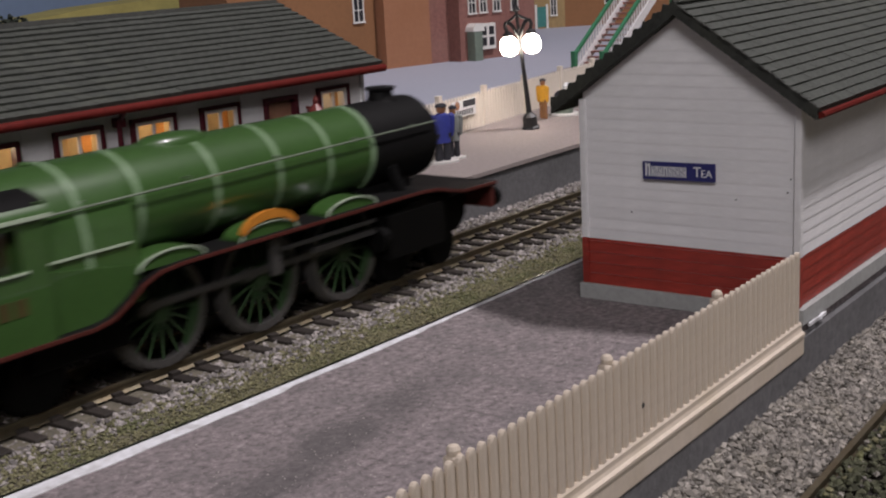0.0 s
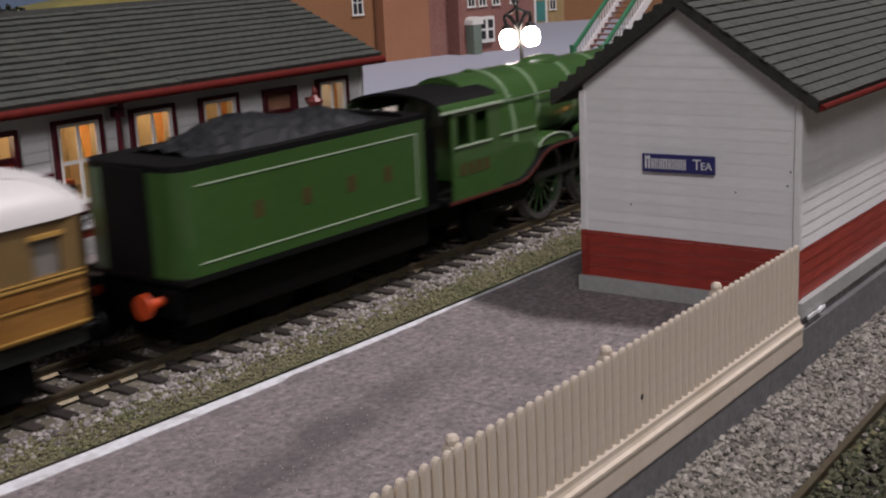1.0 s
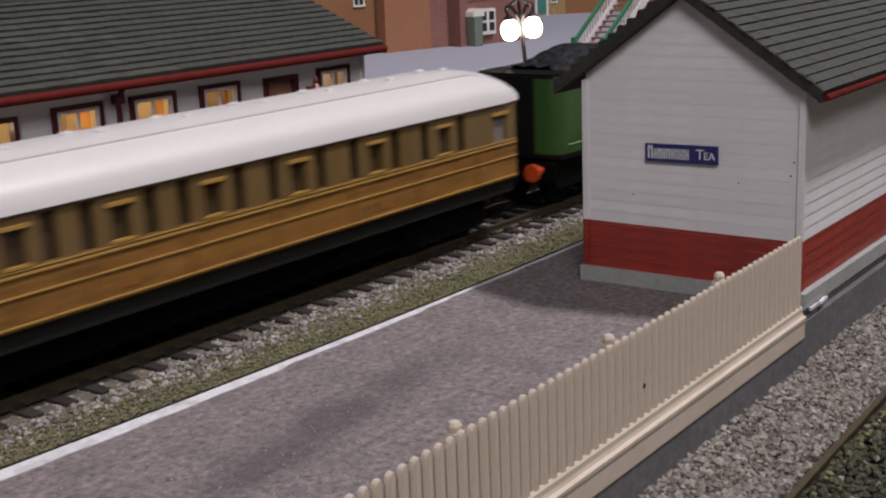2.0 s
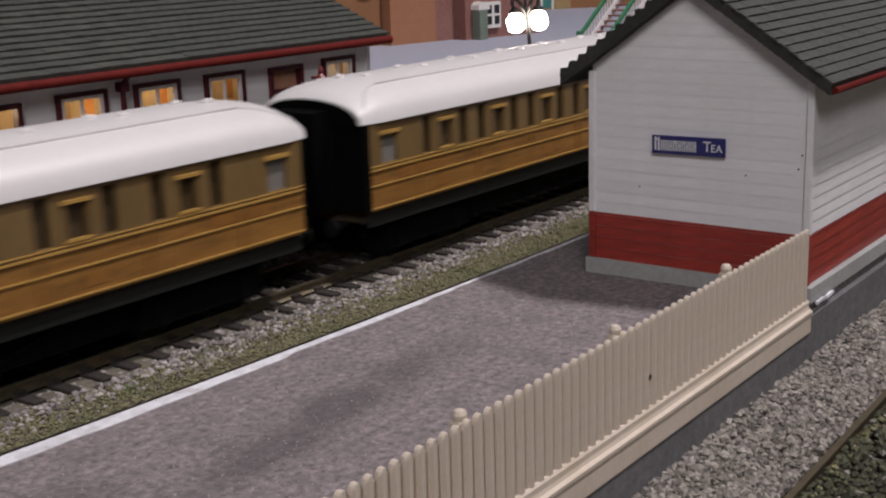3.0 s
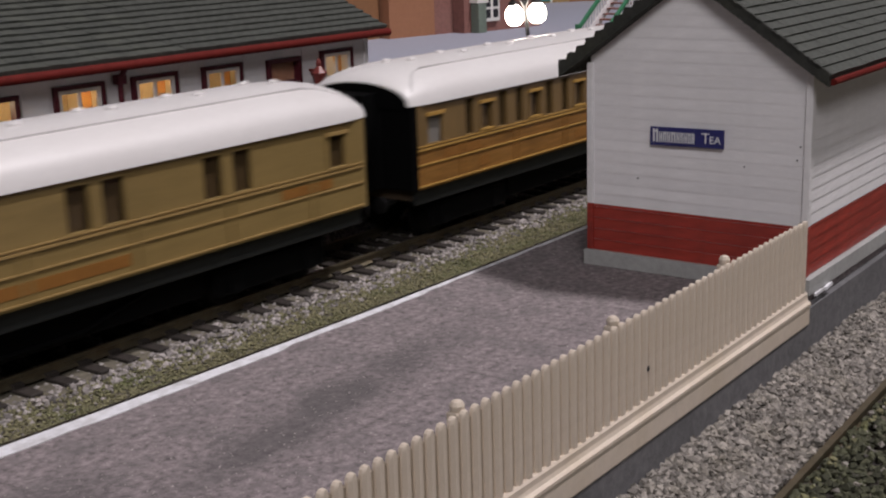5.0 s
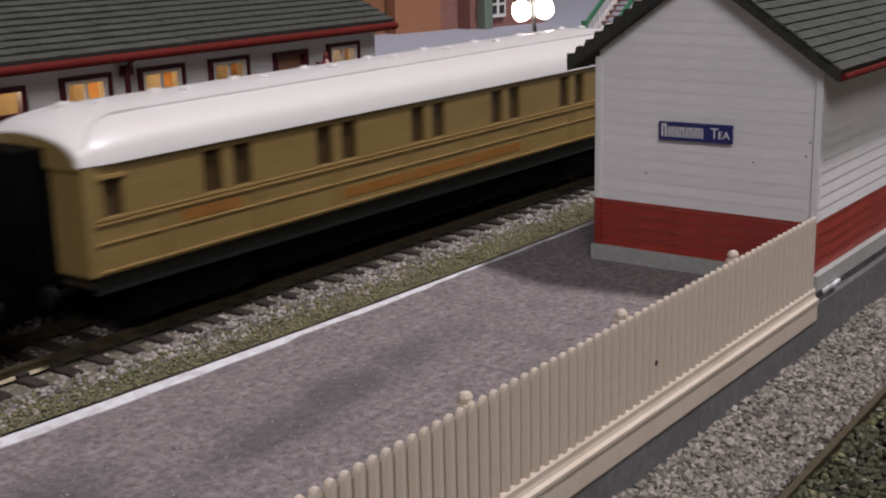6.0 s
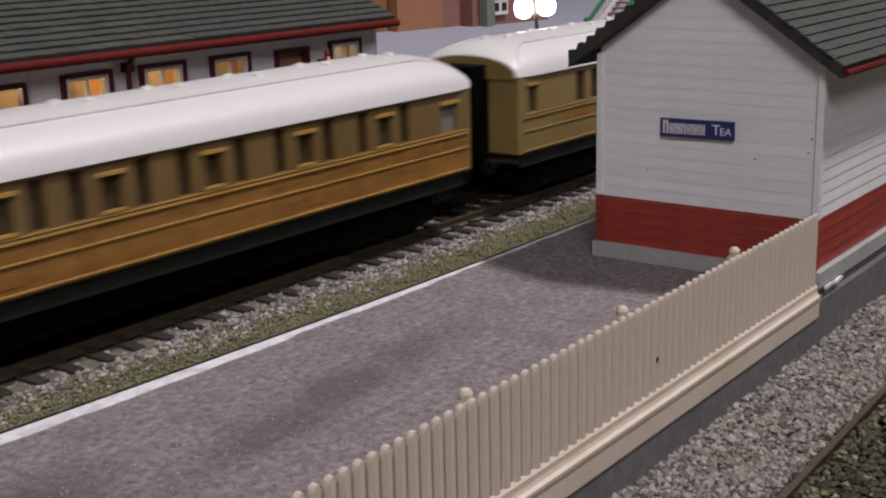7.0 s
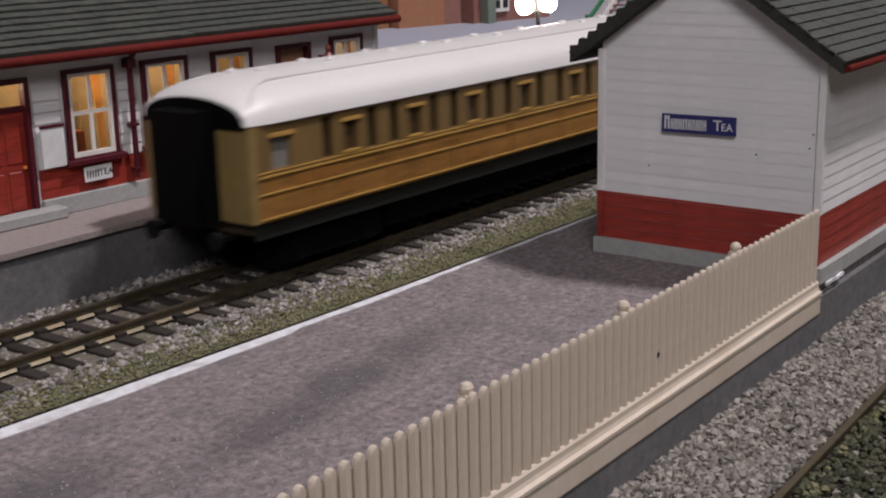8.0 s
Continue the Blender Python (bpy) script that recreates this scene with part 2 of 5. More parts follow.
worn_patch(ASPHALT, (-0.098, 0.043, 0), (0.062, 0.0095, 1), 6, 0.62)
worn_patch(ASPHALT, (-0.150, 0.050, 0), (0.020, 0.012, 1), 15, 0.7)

# ---- mesh helpers, in millimetres ----
MM = 0.001


def box(bm, x0, x1, y0, y1, z0, z1, bevel=0.0):
    vs = [bm.verts.new((x, y, z)) for x in (x0, x1) for y in (y0, y1) for z in (z0, z1)]
    fs = [(0, 1, 3, 2), (4, 6, 7, 5), (0, 4, 5, 1), (2, 3, 7, 6), (0, 2, 6, 4), (1, 5, 7, 3)]
    faces = [bm.faces.new([vs[i] for i in f]) for f in fs]
    if bevel:
        bmesh.ops.bevel(bm, geom=list({e for f in faces for e in f.edges}), offset=bevel, segments=1, affect="EDGES")
    return bm


def prism(bm, outline, a, b, axis="x"):
    """A closed outline drawn out from a to b along an axis; the outline holds the other two coordinates in order."""
    def at(p, s):
        u, v = p
        return {"x": (s, u, v), "y": (u, s, v), "z": (u, v, s)}[axis]
    lo, hi = [bm.verts.new(at(p, a)) for p in outline], [bm.verts.new(at(p, b)) for p in outline]
    n = len(outline)
    bm.faces.new(lo), bm.faces.new(hi[::-1])
    for i in range(n):
        bm.faces.new((lo[i], hi[i], hi[(i + 1) % n], lo[(i + 1) % n]))
    return bm


def lathe(bm, profile, centre, axis="z", seg=20):
    """A turned body: profile rows of radius and height along the axis."""
    rings = []
    for r, h in profile:
        ring = []
        for i in range(seg):
            a = 2 * math.pi * i / seg
            u, v = r * math.cos(a), r * math.sin(a)
            d = {"z": (u, v, h), "x": (h, u, v), "y": (v, h, u)}[axis]
            ring.append(bm.verts.new(tuple(c + k for c, k in zip(centre, d))))
        rings.append(ring)
    for p, q in zip(rings, rings[1:]):
        for i in range(seg):
            bm.faces.new((p[i], p[(i + 1) % seg], q[(i + 1) % seg], q[i]))
    bm.faces.new(rings[0][::-1]), bm.faces.new(rings[-1])
    return bm


def rod(bm, a, b, r, seg=6):
    """A round bar from a to b."""
    a, b = Vector(a), Vector(b)
    q = (b - a).to_track_quat("Z", "Y")
    rings = [[bm.verts.new(p + q @ Vector((r * math.cos(t), r * math.sin(t), 0))) for t in (2 * math.pi * i / seg for i in range(seg))] for p in (a, b)]
    for i in range(seg):
        bm.faces.new((rings[0][i], rings[0][(i + 1) % seg], rings[1][(i + 1) % seg], rings[1][i]))
    bm.faces.new(rings[0][::-1]), bm.faces.new(rings[1])
    return bm


def mesh(name, bm, material, smooth=False):
    bmesh.ops.recalc_face_normals(bm, faces=bm.faces[:])
    for v in bm.verts:
        v.co *= MM
    me = bpy.data.meshes.new(name)
    bm.to_mesh(me)
    bm.free()
    me.materials.append(material)
    if smooth:
        me.polygons.foreach_set("use_smooth", [True] * len(me.polygons))
        me.set_sharp_from_angle(angle=radians(38))
    return me


def part(name, bm, material, parent, label="", smooth=False):
    ob = new(name, mesh(name, bm, material, smooth))
    ob.parent = parent
    return tagged(ob, label)


def share(name, me, parent, m):
    ob = new(name, me)
    ob.parent = parent
    ob.matrix_basis = m
    return ob


def thing(name, label, category, m=None, group="", kind=""):
    ob = new(name)
    ob.empty_display_size = 0.01
    if m:
        ob.matrix_basis = m
    return tagged(ob, label, category, group, kind)


def solid(name, bm, material, label="", category="", kind="", group="", smooth=False):
    return tagged(new(name, mesh(name, bm, material, smooth)), label, category, group, kind)


def B():
    return bmesh.new()


def at(x, y, z, rx=0, ry=0, rz=0):
    return pose(x * MM, y * MM, z * MM, rx, ry, rz)


# ---- room and layout board ----
solid("ground", box(B(), -1400, 1800, -900, 1500, -46, -16.2), EARTH, kind="structure")
solid("floor", box(B(), -2600, 3000, -2600, 2600, -1010, -1000), CARPET, kind="structure")
solid("ceiling", box(B(), -2600, 3000, -2600, 2600, 1400, 1420), ROOM, kind="structure")
solid("wall_north", box(B(), -2600, 3000, 2600, 2640, -1000, 1400), ROOM, kind="structure")
solid("wall_south", box(B(), -2600, 3000, -2640, -2600, -1000, 1400), ROOM, kind="structure")
solid("wall_east", box(B(), 3000, 3040, -2600, 2600, -1000, 1400), ROOM, kind="structure")
solid("wall_west", box(B(), -2640, -2600, -2600, 2600, -1000, 1400), ROOM, kind="structure")

RAIL_TOP = -12.9
TRACK_TURN = -0.0151


def track_y(x):
    return 140.1 + TRACK_TURN * x


def edge_y(x):
    """Outer line of the near platform's white edge."""
    u = min(max(x, -400), 35) / 1000
    return 68.7 - 15.6 * u + 198.3 * u * u


# ---- near platform ----
def strip(x0, x1, n, lo, hi, z0, z1):
    """A slab whose two long sides follow curves."""
    bm = B()
    rows = []
    for i in range(n + 1):
        x = x0 + (x1 - x0) * i / n
        rows.append([bm.verts.new((x, y, z)) for y in (lo(x), hi(x)) for z in (z0, z1)])
    for p, q in zip(rows, rows[1:]):
        for a, b in ((0, 1), (1, 3), (3, 2), (2, 0)):
            bm.faces.new((p[a], p[b], q[b], q[a]))
    bm.faces.new([rows[0][i] for i in (0, 1, 3, 2)]), bm.faces.new([rows[-1][i] for i in (0, 2, 3, 1)])
    return bm


platform = thing("platform", "", "", kind="structure")
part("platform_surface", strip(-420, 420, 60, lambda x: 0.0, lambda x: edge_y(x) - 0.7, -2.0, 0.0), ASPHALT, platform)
part("platform_side", strip(-420, 420, 60, lambda x: -1.6, lambda x: edge_y(x) - 1.2, -16.2, -2.05), STONE_WALL, platform)
part("white_edge", strip(-420, 420, 260, lambda x: edge_y(x) - 3.0 + (0.0 if x < -78 else 0.8 if x < -36 else 1.6) - 1.0 * min(1, max(0, (-60 - x) / 90)) + 0.14 * math.sin(x * 0.35) * math.sin(x * 0.083 + 1) + 0.5 * max(0, math.sin(x * 0.31) * math.sin(x * 0.071 + 1) - 0.25) + (0.1 if 45 > (x + 20) % 90 else -0.1), lambda x: edge_y(x) - 0.3, -2.0, 0.14), EDGE_WHITE, platform)

part("edge_strip", strip(-420, 420, 120, lambda x: edge_y(x) - 0.28, lambda x: edge_y(x) + 0.9, -2.0, 0.02), BLACK_EDGE, platform, "glossy black edge strip")

bm, rnd = B(), random.Random(5)
lo = [(1.0 + i, -1.75 + rnd.uniform(-0.2, 0.2)) for i in range(11)]
hi = [(1.0 + i, -1.05 + rnd.uniform(-0.25, 0.1)) for i in range(11)]
part("paint_patch", prism(bm, lo + hi[::-1], -0.4, 0.25, "z"), EDGE_WHITE, platform, "small white patch by the shed")

# ---- far platform, road and distance ----
far_platform = thing("far_platform", "", "", kind="structure")
part("platform_surface", strip(-420, 900, 40, lambda x: 163.5 - 0.004 * x, lambda x: 250 + max(0, x) * 0.16, -1.5, 0.0), FAR_PAVING, far_platform)
part("platform_side", strip(-420, 900, 40, lambda x: 164.4 - 0.004 * x, lambda x: 240, -16.2, -1.55), STONE_WALL, far_platform)
solid("road", strip(-600, 1500, 20, lambda x: 250.4 + max(0, x) * 0.16, lambda x: 1100, -4.0, -0.4), ROAD, kind="structure")

# ---- tracks ----
RAIL_PROFILE = [(-1.0, -2.5), (1.0, -2.5), (0.35, -1.9), (0.35, -0.8), (0.6, -0.6), (0.6, 0.0), (-0.6, 0.0), (-0.6, -0.6), (-0.35, -0.8), (-0.35, -1.9)]


def track(name, x0, x1, m, label, seed):
    rnd = random.Random(seed)
    t = thing(name, label, "railway track", m)
    for s in (-8.85, 8.85):
        part("rail", prism(B(), [(y + s, z) for y, z in RAIL_PROFILE], x0, x1), RAIL, t)
    me = mesh("sleeper", box(B(), -1.6, 1.6, -16.8, 16.8, -5.0, -2.5, 0.2), SLEEPER)
    chair = mesh("rail_chair", box(B(), -1.3, 1.3, -1.9, 1.9, -2.6, -1.7), SLEEPER)
    n = int((x1 - x0) / 8.3)
    for i in range(min(n, 110)):
        x = x0 + 4 + i * 8.3
        s = share("sleeper", me, t, at(x + rnd.uniform(-.2, .2), rnd.uniform(-.4, .4), 0, 0, 0, rnd.uniform(-.8, .8)))
        for y in (-8.85, 8.85):
            share("rail_chair", chair, s, at(0, y, 0))
    return t


track("railway_track", -330, 560, pose(0, 0.1401, RAIL_TOP * MM, 0, 0, math.degrees(math.atan(TRACK_TURN))), "nickel-silver model rails on dark sleepers in grey ballast", 1)
track("railway_track", -250, 260, pose(0, -0.0275, RAIL_TOP * MM, 0, 0, 1.6), "model track with brassy rail beside the platform's back wall", 2)


def scatter(name, n, where, size, material, seed, label, flat=0.8):
    """Many small angular lumps in one mesh."""
    rng = np.random.default_rng(seed)
    pts = where(rng, n)
    n = len(pts)
    base = np.array([(1, 0, 0), (-1, 0, 0), (0, 1, 0), (0, -1, 0), (0, 0, 1), (0, 0, -1)], float)
    tri = np.array([(0, 2, 4), (2, 1, 4), (1, 3, 4), (3, 0, 4), (2, 0, 5), (1, 2, 5), (3, 1, 5), (0, 3, 5)])
    r = rng.uniform(size[0], size[1], (n, 1, 1)) * rng.uniform(0.6, 1.25, (n, 6, 1))
    v = base[None] * r
    a, b = rng.uniform(0, 2 * math.pi, n), rng.uniform(-0.9, 0.9, n)
    ca, sa, cb, sb = np.cos(a), np.sin(a), np.cos(b), np.sin(b)
    z0 = np.zeros(n)
    rot = np.stack([np.stack([ca, -sa * cb, sa * sb], 1), np.stack([sa, ca * cb, -ca * sb], 1), np.stack([z0, sb, cb], 1)], 1)
    v = np.einsum("nij,nkj->nki", rot, v)
    v[:, :, 2] *= flat
    v = (v + pts[:, None, :]) * MM
    f = (tri[None] + 6 * np.arange(n)[:, None, None]).reshape(-1, 3)
    me = bpy.data.meshes.new(name)
    me.from_pydata(v.reshape(-1, 3).tolist(), [], f.tolist())
    me.materials.append(material)
    return tagged(new(name, me), label, "ballast" if "ballast" in name else "scatter", kind="stuff")


def main_bed(rng, n):
    x, y = rng.uniform(-260, 420, n), rng.uniform(100, 164, n)
    d = np.abs(y - (140.1 + TRACK_TURN * x))
    keep = (rng.uniform(0, 1, n) < np.clip((y - 109) / 9, 0, 1)) & (np.abs(d - 8.85) > 1.3)
    x, y, d = x[keep], y[keep], d[keep]
    z = np.where(d > 17.5, -16.1 + rng.uniform(-.3, .7, len(x)), -16.75 + rng.uniform(-.1, .5, len(x)))
    return np.stack([x, y, z], 1)


def grass_bed(rng, n):
    x = rng.uniform(-260, 300, n)
    e = np.array([edge_y(v) for v in x])
    w = 10 + rng.beta(1.6, 1.8, n) * 43
    return np.stack([x, e + w, -15.9 + rng.uniform(-.3, 1.3, n) * np.clip(1.5 - w / 40, 0.25, 1)], 1)


def back_bed(rng, n):
    x, y = rng.uniform(-150, 230, n), rng.uniform(-17.5, -1.6, n)
    heap = -14.9 + 3.6 * ((y + 17.5) / 15.9) ** 1.3
    return np.stack([x, y, heap + 0.35 * np.sin(x * 0.21) * np.sin(x * 0.093 + 2) + rng.uniform(-.35, .75, n)], 1)


def back_moss(rng, n):
    x, y = rng.uniform(-150, 200, n), rng.uniform(-60, -20.2, n)
    return np.stack([x, y, -14.5 + rng.uniform(-.5, .5, n)], 1)


def rail_moss(rng, n):
    x = rng.uniform(-150, 150, n)
    return np.stack([x, -20.6 + 0.028 * x - rng.gamma(1.5, 0.5, n), -14.0 + rng.uniform(-.3, .4, n)], 1)


scatter("ballast", 30000, main_bed, (0.5, 1.1), BALLAST, 3, "loose grey and brown granite ballast between the rails")
scatter("grass_scatter", 58000, grass_bed, (0.22, 0.6), GRASS, 4, "olive and yellow scatter grass along the platform edge", 0.7)
solid("ballast_bed", prism(B(), [(-17.6, -16.2), (-17.6, -15.2), (-12.0, -14.4), (-7.0, -13.0), (-1.62, -11.6), (-1.62, -16.2)], -260, 420), BALLAST_BED, kind="structure")
scatter("ballast", 19000, back_bed, (0.42, 1.0), BALLAST_WORN, 5, "grey granite ballast heaped against the platform's back wall")
def grit(rng, n):
    x, y = rng.uniform(-180, 60, n), rng.uniform(2, 64, n)
    return np.stack([x, y, np.full(n, 0.02)], 1)


scatter("grit_scatter", 5000, grit, (0.10, 0.24), BALLAST, 9, "fine pale grit loose on the platform surface", 0.5)
scatter("ballast", 900, back_moss, (0.5, 0.95), BALLAST_WORN, 7, "stray pale stones lying among the dark moss")
scatter("moss_scatter", 14000, back_moss, (0.5, 1.1), MOSS, 6, "dark mossy scatter between the rails")
scatter("moss_scatter", 260, rail_moss, (0.5, 1.0), GRASS, 12, "yellow-green moss tufts along the brassy rail")


# ---- boarded walls and slated roofs ----
def boards(parent, z0, z1, pitch, spans, place, material, thick=0.18, name="board"):
    """Lapped boards, row by row; spans(z) gives the stretches of wall at that height, place turns (along, height) into a pose."""
    cache = {}
    z, k = z0, 0
    while z < z1 - 0.2:
        h = min(pitch, z1 - z)
        for a, b in spans(z, z + h):
            key = (round(b - a, 1), round(h, 2))
            if b - a < 0.4:
                continue
            if key not in cache:
                w = b - a
                cache[key] = mesh(name, prism(B(), [(0.0, 0.0), (-thick, 0.0), (-thick * 0.25, h), (0.0, h)], 0, w), material)
            share(name, cache[key], parent, place(a, z))
        z += pitch
        k += 1


def slates(parent, x0, x1, rows, low, high, pitch, width, material, thick=0.7, seed=0, name="slate"):
    """Slates laid in rows from the eave line (y, z) low to the ridge high, as objects on shared meshes."""
    rnd = random.Random(seed)
    dy, dz = high[0] - low[0], high[1] - low[1]
    length = math.hypot(dy, dz)
    rise = math.degrees(math.atan2(dz, abs(dy)))
    s = 1 if dy > 0 else -1
    wide = [mesh(name, prism(B(), [(0.0, 0.0), (0.0, thick), (pitch * 1.25, thick * 0.25), (pitch * 1.25, 0.0)], 0.0, w), material) for w in (width, width * 0.92, width * 1.08)]
    for r in range(rows):
        d = r * length / rows
        x = x0 - (width / 2 if r % 2 else 0)
        while x < x1 - 0.2:
            k = rnd.randrange(3)
            w = width * (1, 0.92, 1.08)[k]
            px = min(max(x, x0 - 0.3), x1 - w + 0.3)
            m = at(px + (0 if s > 0 else w), low[0] + dy * d / length, low[1] + dz * d / length + rnd.uniform(0, 0.12), 0, 0, 0 if s > 0 else 180) @ pose(0, 0, 0, rise + rnd.uniform(-0.6, 0.6))
            share(name, wide[k], parent, m)
            x += w


def slate_rows(x0, x1, rows, low, high, pitch, width, thick=0.7, seed=0):
    """The same slates joined into one mesh, for a roof with too many to pick apart."""
    rnd = random.Random(seed)
    verts, faces = [], []
    dy, dz = high[0] - low[0], high[1] - low[1]
    length = math.hypot(dy, dz)
    uy, uz = dy / length, dz / length
    ny, nz = -uz * (1 if dy > 0 else -1), abs(uy)
    for r in range(rows):
        d = r * length / rows
        x = x0 - (width / 2 if r % 2 else 0)
        while x < x1 - 0.2:
            w = width * rnd.choice((1, 0.9, 1.1))
            a, b = max(x, x0), min(x + w, x1)
            t = thick * rnd.uniform(0.9, 1.12)
            if b > a:
                n = len(verts)
                for px in (a, b):
                    for along, up in ((0, -0.1), (0, t), (pitch * 1.25, t * 0.2), (pitch * 1.25, -0.1)):
                        verts.append((px * MM, (low[0] + uy * (d + along) + ny * up) * MM, (low[1] + uz * (d + along) + nz * up) * MM))
                faces += [(n, n + 1, n + 2, n + 3), (n + 7, n + 6, n + 5, n + 4), (n, n + 4, n + 5, n + 1), (n + 1, n + 5, n + 6, n + 2), (n + 2, n + 6, n + 7, n + 3), (n + 3, n + 7, n + 4, n)]
            x += w
    me = bpy.data.meshes.new("slate")
    me.from_pydata(verts, [], faces)
    return me


# ---- platform shed ----
SHED_W, SHED_L, SHED_H, SHED_TOP = 50.0, 120.0, 45.0, 62.6
shed = thing("platform_shed", "white weatherboarded platform shed with red dado and slate roof", "shed")
mid = SHED_W / 2 + 1.0
part("wall", prism(B(), [(0.85, 0), (SHED_W - 0.4, 0), (SHED_W - 0.4, SHED_H + 1.6), (mid, SHED_TOP + 1.0), (0.85, SHED_H + 1.2)], 0.3, SHED_L), WHITE_BOARD, shed)
bm = B()
box(bm, -0.9, SHED_L, -0.9, 0.6, 0, 3.4, 0.1), box(bm, -0.9, 0.6, 0.6, SHED_W + 0.9, 0, 3.4, 0.1), box(bm, 0.6, SHED_L, SHED_W - 0.6, SHED_W + 0.9, 0, 3.4, 0.1)
part("plinth", bm, PLINTH, shed, "grey concrete plinth")


def gable_span(z0, z1):
    if z0 <= SHED_H - 1.2:
        return [(1.0, SHED_W - 1.0)]
    k = min(1.0, (SHED_TOP + 0.6 - z1) / (SHED_TOP - SHED_H))
    return [(mid - mid * k, mid + (SHED_W - mid) * k)] if k > 0.06 else []


def front_pose(width):
    return lambda a, z: at(0.35, width - a, z, 0, 0, -90)


boards(shed, 3.4, 13.8, 2.45, lambda a, b: [(1.0, SHED_W - 1.0)], front_pose(SHED_W), RED_PAINT)
boards(shed, 13.8, SHED_TOP - 0.4, 2.45, lambda a, b: [(SHED_W - q, SHED_W - p) for p, q in gable_span(a, b)], front_pose(SHED_W), WHITE_BOARD, 0.13)
boards(shed, 3.4, 13.8, 2.45, lambda a, b: [(1.0, SHED_L)], lambda a, z: at(a, 0.8, z), RED_PAINT)
boards(shed, 13.8, SHED_H, 2.45, lambda a, b: [(1.0, SHED_L)], lambda a, z: at(a, 0.8, z), WHITE_BOARD)
for y in (-0.1, SHED_W - 1.35):
    part("corner_board", box(B(), -0.35, 1.5, y + 0.2, y + 1.7, 13.9, SHED_H - 0.2, 0.15), WHITE_TRIM, shed)
    part("corner_board", box(B(), -0.35, 1.5, y + 0.2, y + 1.7, 3.45, 13.85, 0.15), RED_PAINT, shed)
EAVE_R, EAVE_L, RIDGE = (-4.0, 44.2), (SHED_W + 5.4, 43.5), (mid, SHED_TOP + 2.0)
for low, nm in ((EAVE_R, 1), (EAVE_L, 2)):
    part("roof_deck", prism(B(), [low, RIDGE, (RIDGE[0], RIDGE[1] - 1.6), (low[0], low[1] - 1.6)], -2.9, SHED_L + 6), BARGE, shed)
    # rough mossy verge along the gable
    rnd = random.Random(nm)
    upper, lower = [], []
    for i in range(79):
        k = i / 78
        y, z = low[0] + (RIDGE[0] - low[0]) * k, low[1] + (RIDGE[1] - low[1]) * k
        step = 1.3 * (1 - (k * 13) % 1) - 0.3 if nm == 2 else 0.0
        upper.append((y, z + 0.9 + step + rnd.uniform(-0.15, 0.2)))
        lower.append((y, z - 1.7 + rnd.uniform(-0.12, 0.12)))
    bm = prism(B(), upper + lower[::-1], -3.7, -2.7)
    part("verge", bm, BARGE, shed, "dark uneven slate edge")
slates(shed, -3.4, 58.0, 15, (EAVE_R[0], EAVE_R[1] + 0.1), (RIDGE[0], RIDGE[1] + 0.1), 2.6, 3.6, SLATE, 0.78, 8)
rest = part("slate", B(), SLATE_JOIN, shed)
rest.data = slate_rows(58.0, SHED_L + 6, 15, (EAVE_R[0], EAVE_R[1] + 0.1), (RIDGE[0], RIDGE[1] + 0.1), 2.6, 3.6, 0.78, 10)
rest.data.materials.append(SLATE_JOIN)
tagged(rest, kind="stuff")
back = part("slate", B(), SLATE_JOIN, shed)
back.data = slate_rows(-3.4, SHED_L + 6, 9, (EAVE_L[0], EAVE_L[1] + 0.1), (RIDGE[0], RIDGE[1] + 0.1), 4.4, 5.2, 0.7, 9)
back.data.materials.append(SLATE_JOIN)
tagged(back, kind="stuff")
part("ridge_tile", prism(B(), [(mid - 1.8, RIDGE[1] - 0.8), (mid, RIDGE[1] + 1.3), (mid + 1.8, RIDGE[1] - 0.8)], -3.8, SHED_L + 6), BARGE, shed)
part("gutter", rod(B(), (-2.6, -4.5, 43.4), (SHED_L + 5, -4.5, 43.4), 0.7, 8), GUTTER_RED, shed, "red painted gutter", True)
for y, z in ((2.4, 30.0), (3.0, 27.2), (14.0, 25.0), (38.0, 20.5)):
    part("nail_head", lathe(B(), [(0.2, 0.0), (0.16, -0.14)], (0.12, y, z), "x", 8), LAMP_BLACK, shed)


def letters(body, height, material, parent, m, name="lettering"):
    cu = bpy.data.curves.new(name, "FONT")
    cu.body, cu.size, cu.align_x, cu.align_y, cu.extrude = body, height * MM, "CENTER", "CENTER", 0.00008
    tmp = bpy.data.objects.new(name, cu)
    scene.collection.objects.link(tmp)
    me = bpy.data.meshes.new_from_object(tmp.evaluated_get(bpy.context.evaluated_depsgraph_get()))
    bpy.data.objects.remove(tmp)
    me.materials.append(material)
    ob = new(name, me)
    ob.parent, ob.matrix_basis = parent, m
    return ob


tea_sign = thing("enamel_sign", "dark blue enamel tea sign with white lettering on the shed", "sign", at(-0.6, 26.4, 30.25, 0, 0, -90) @ pose(0, 0, 0, 90, -0.8, 0))
part("sign_plate", box(B(), -8.3, 8.3, -1.95, 1.95, 0, 0.35, 0.1), SIGN_BLUE, tea_sign)
bm, x, rnd = B(), -7.6, random.Random(3)
for i, w in enumerate((1.3, 0.8, 0.8, 0.8, 1.1, 0.8, 0.7, 0.7, 0.7, 0.7)):
    h = 1.4 if i == 0 else 1.1
    for k in (0, w * 0.58):
        box(bm, x + k, x + k + w * 0.3, -1.2, -1.2 + h * 2, 0.35, 0.45)
    box(bm, x, x + w * 0.85, -1.2 + h * (0.8 if i % 2 else 1.5), -0.8 + h * (0.8 if i % 2 else 1.5), 0.35, 0.45)
    x += w + 0.12
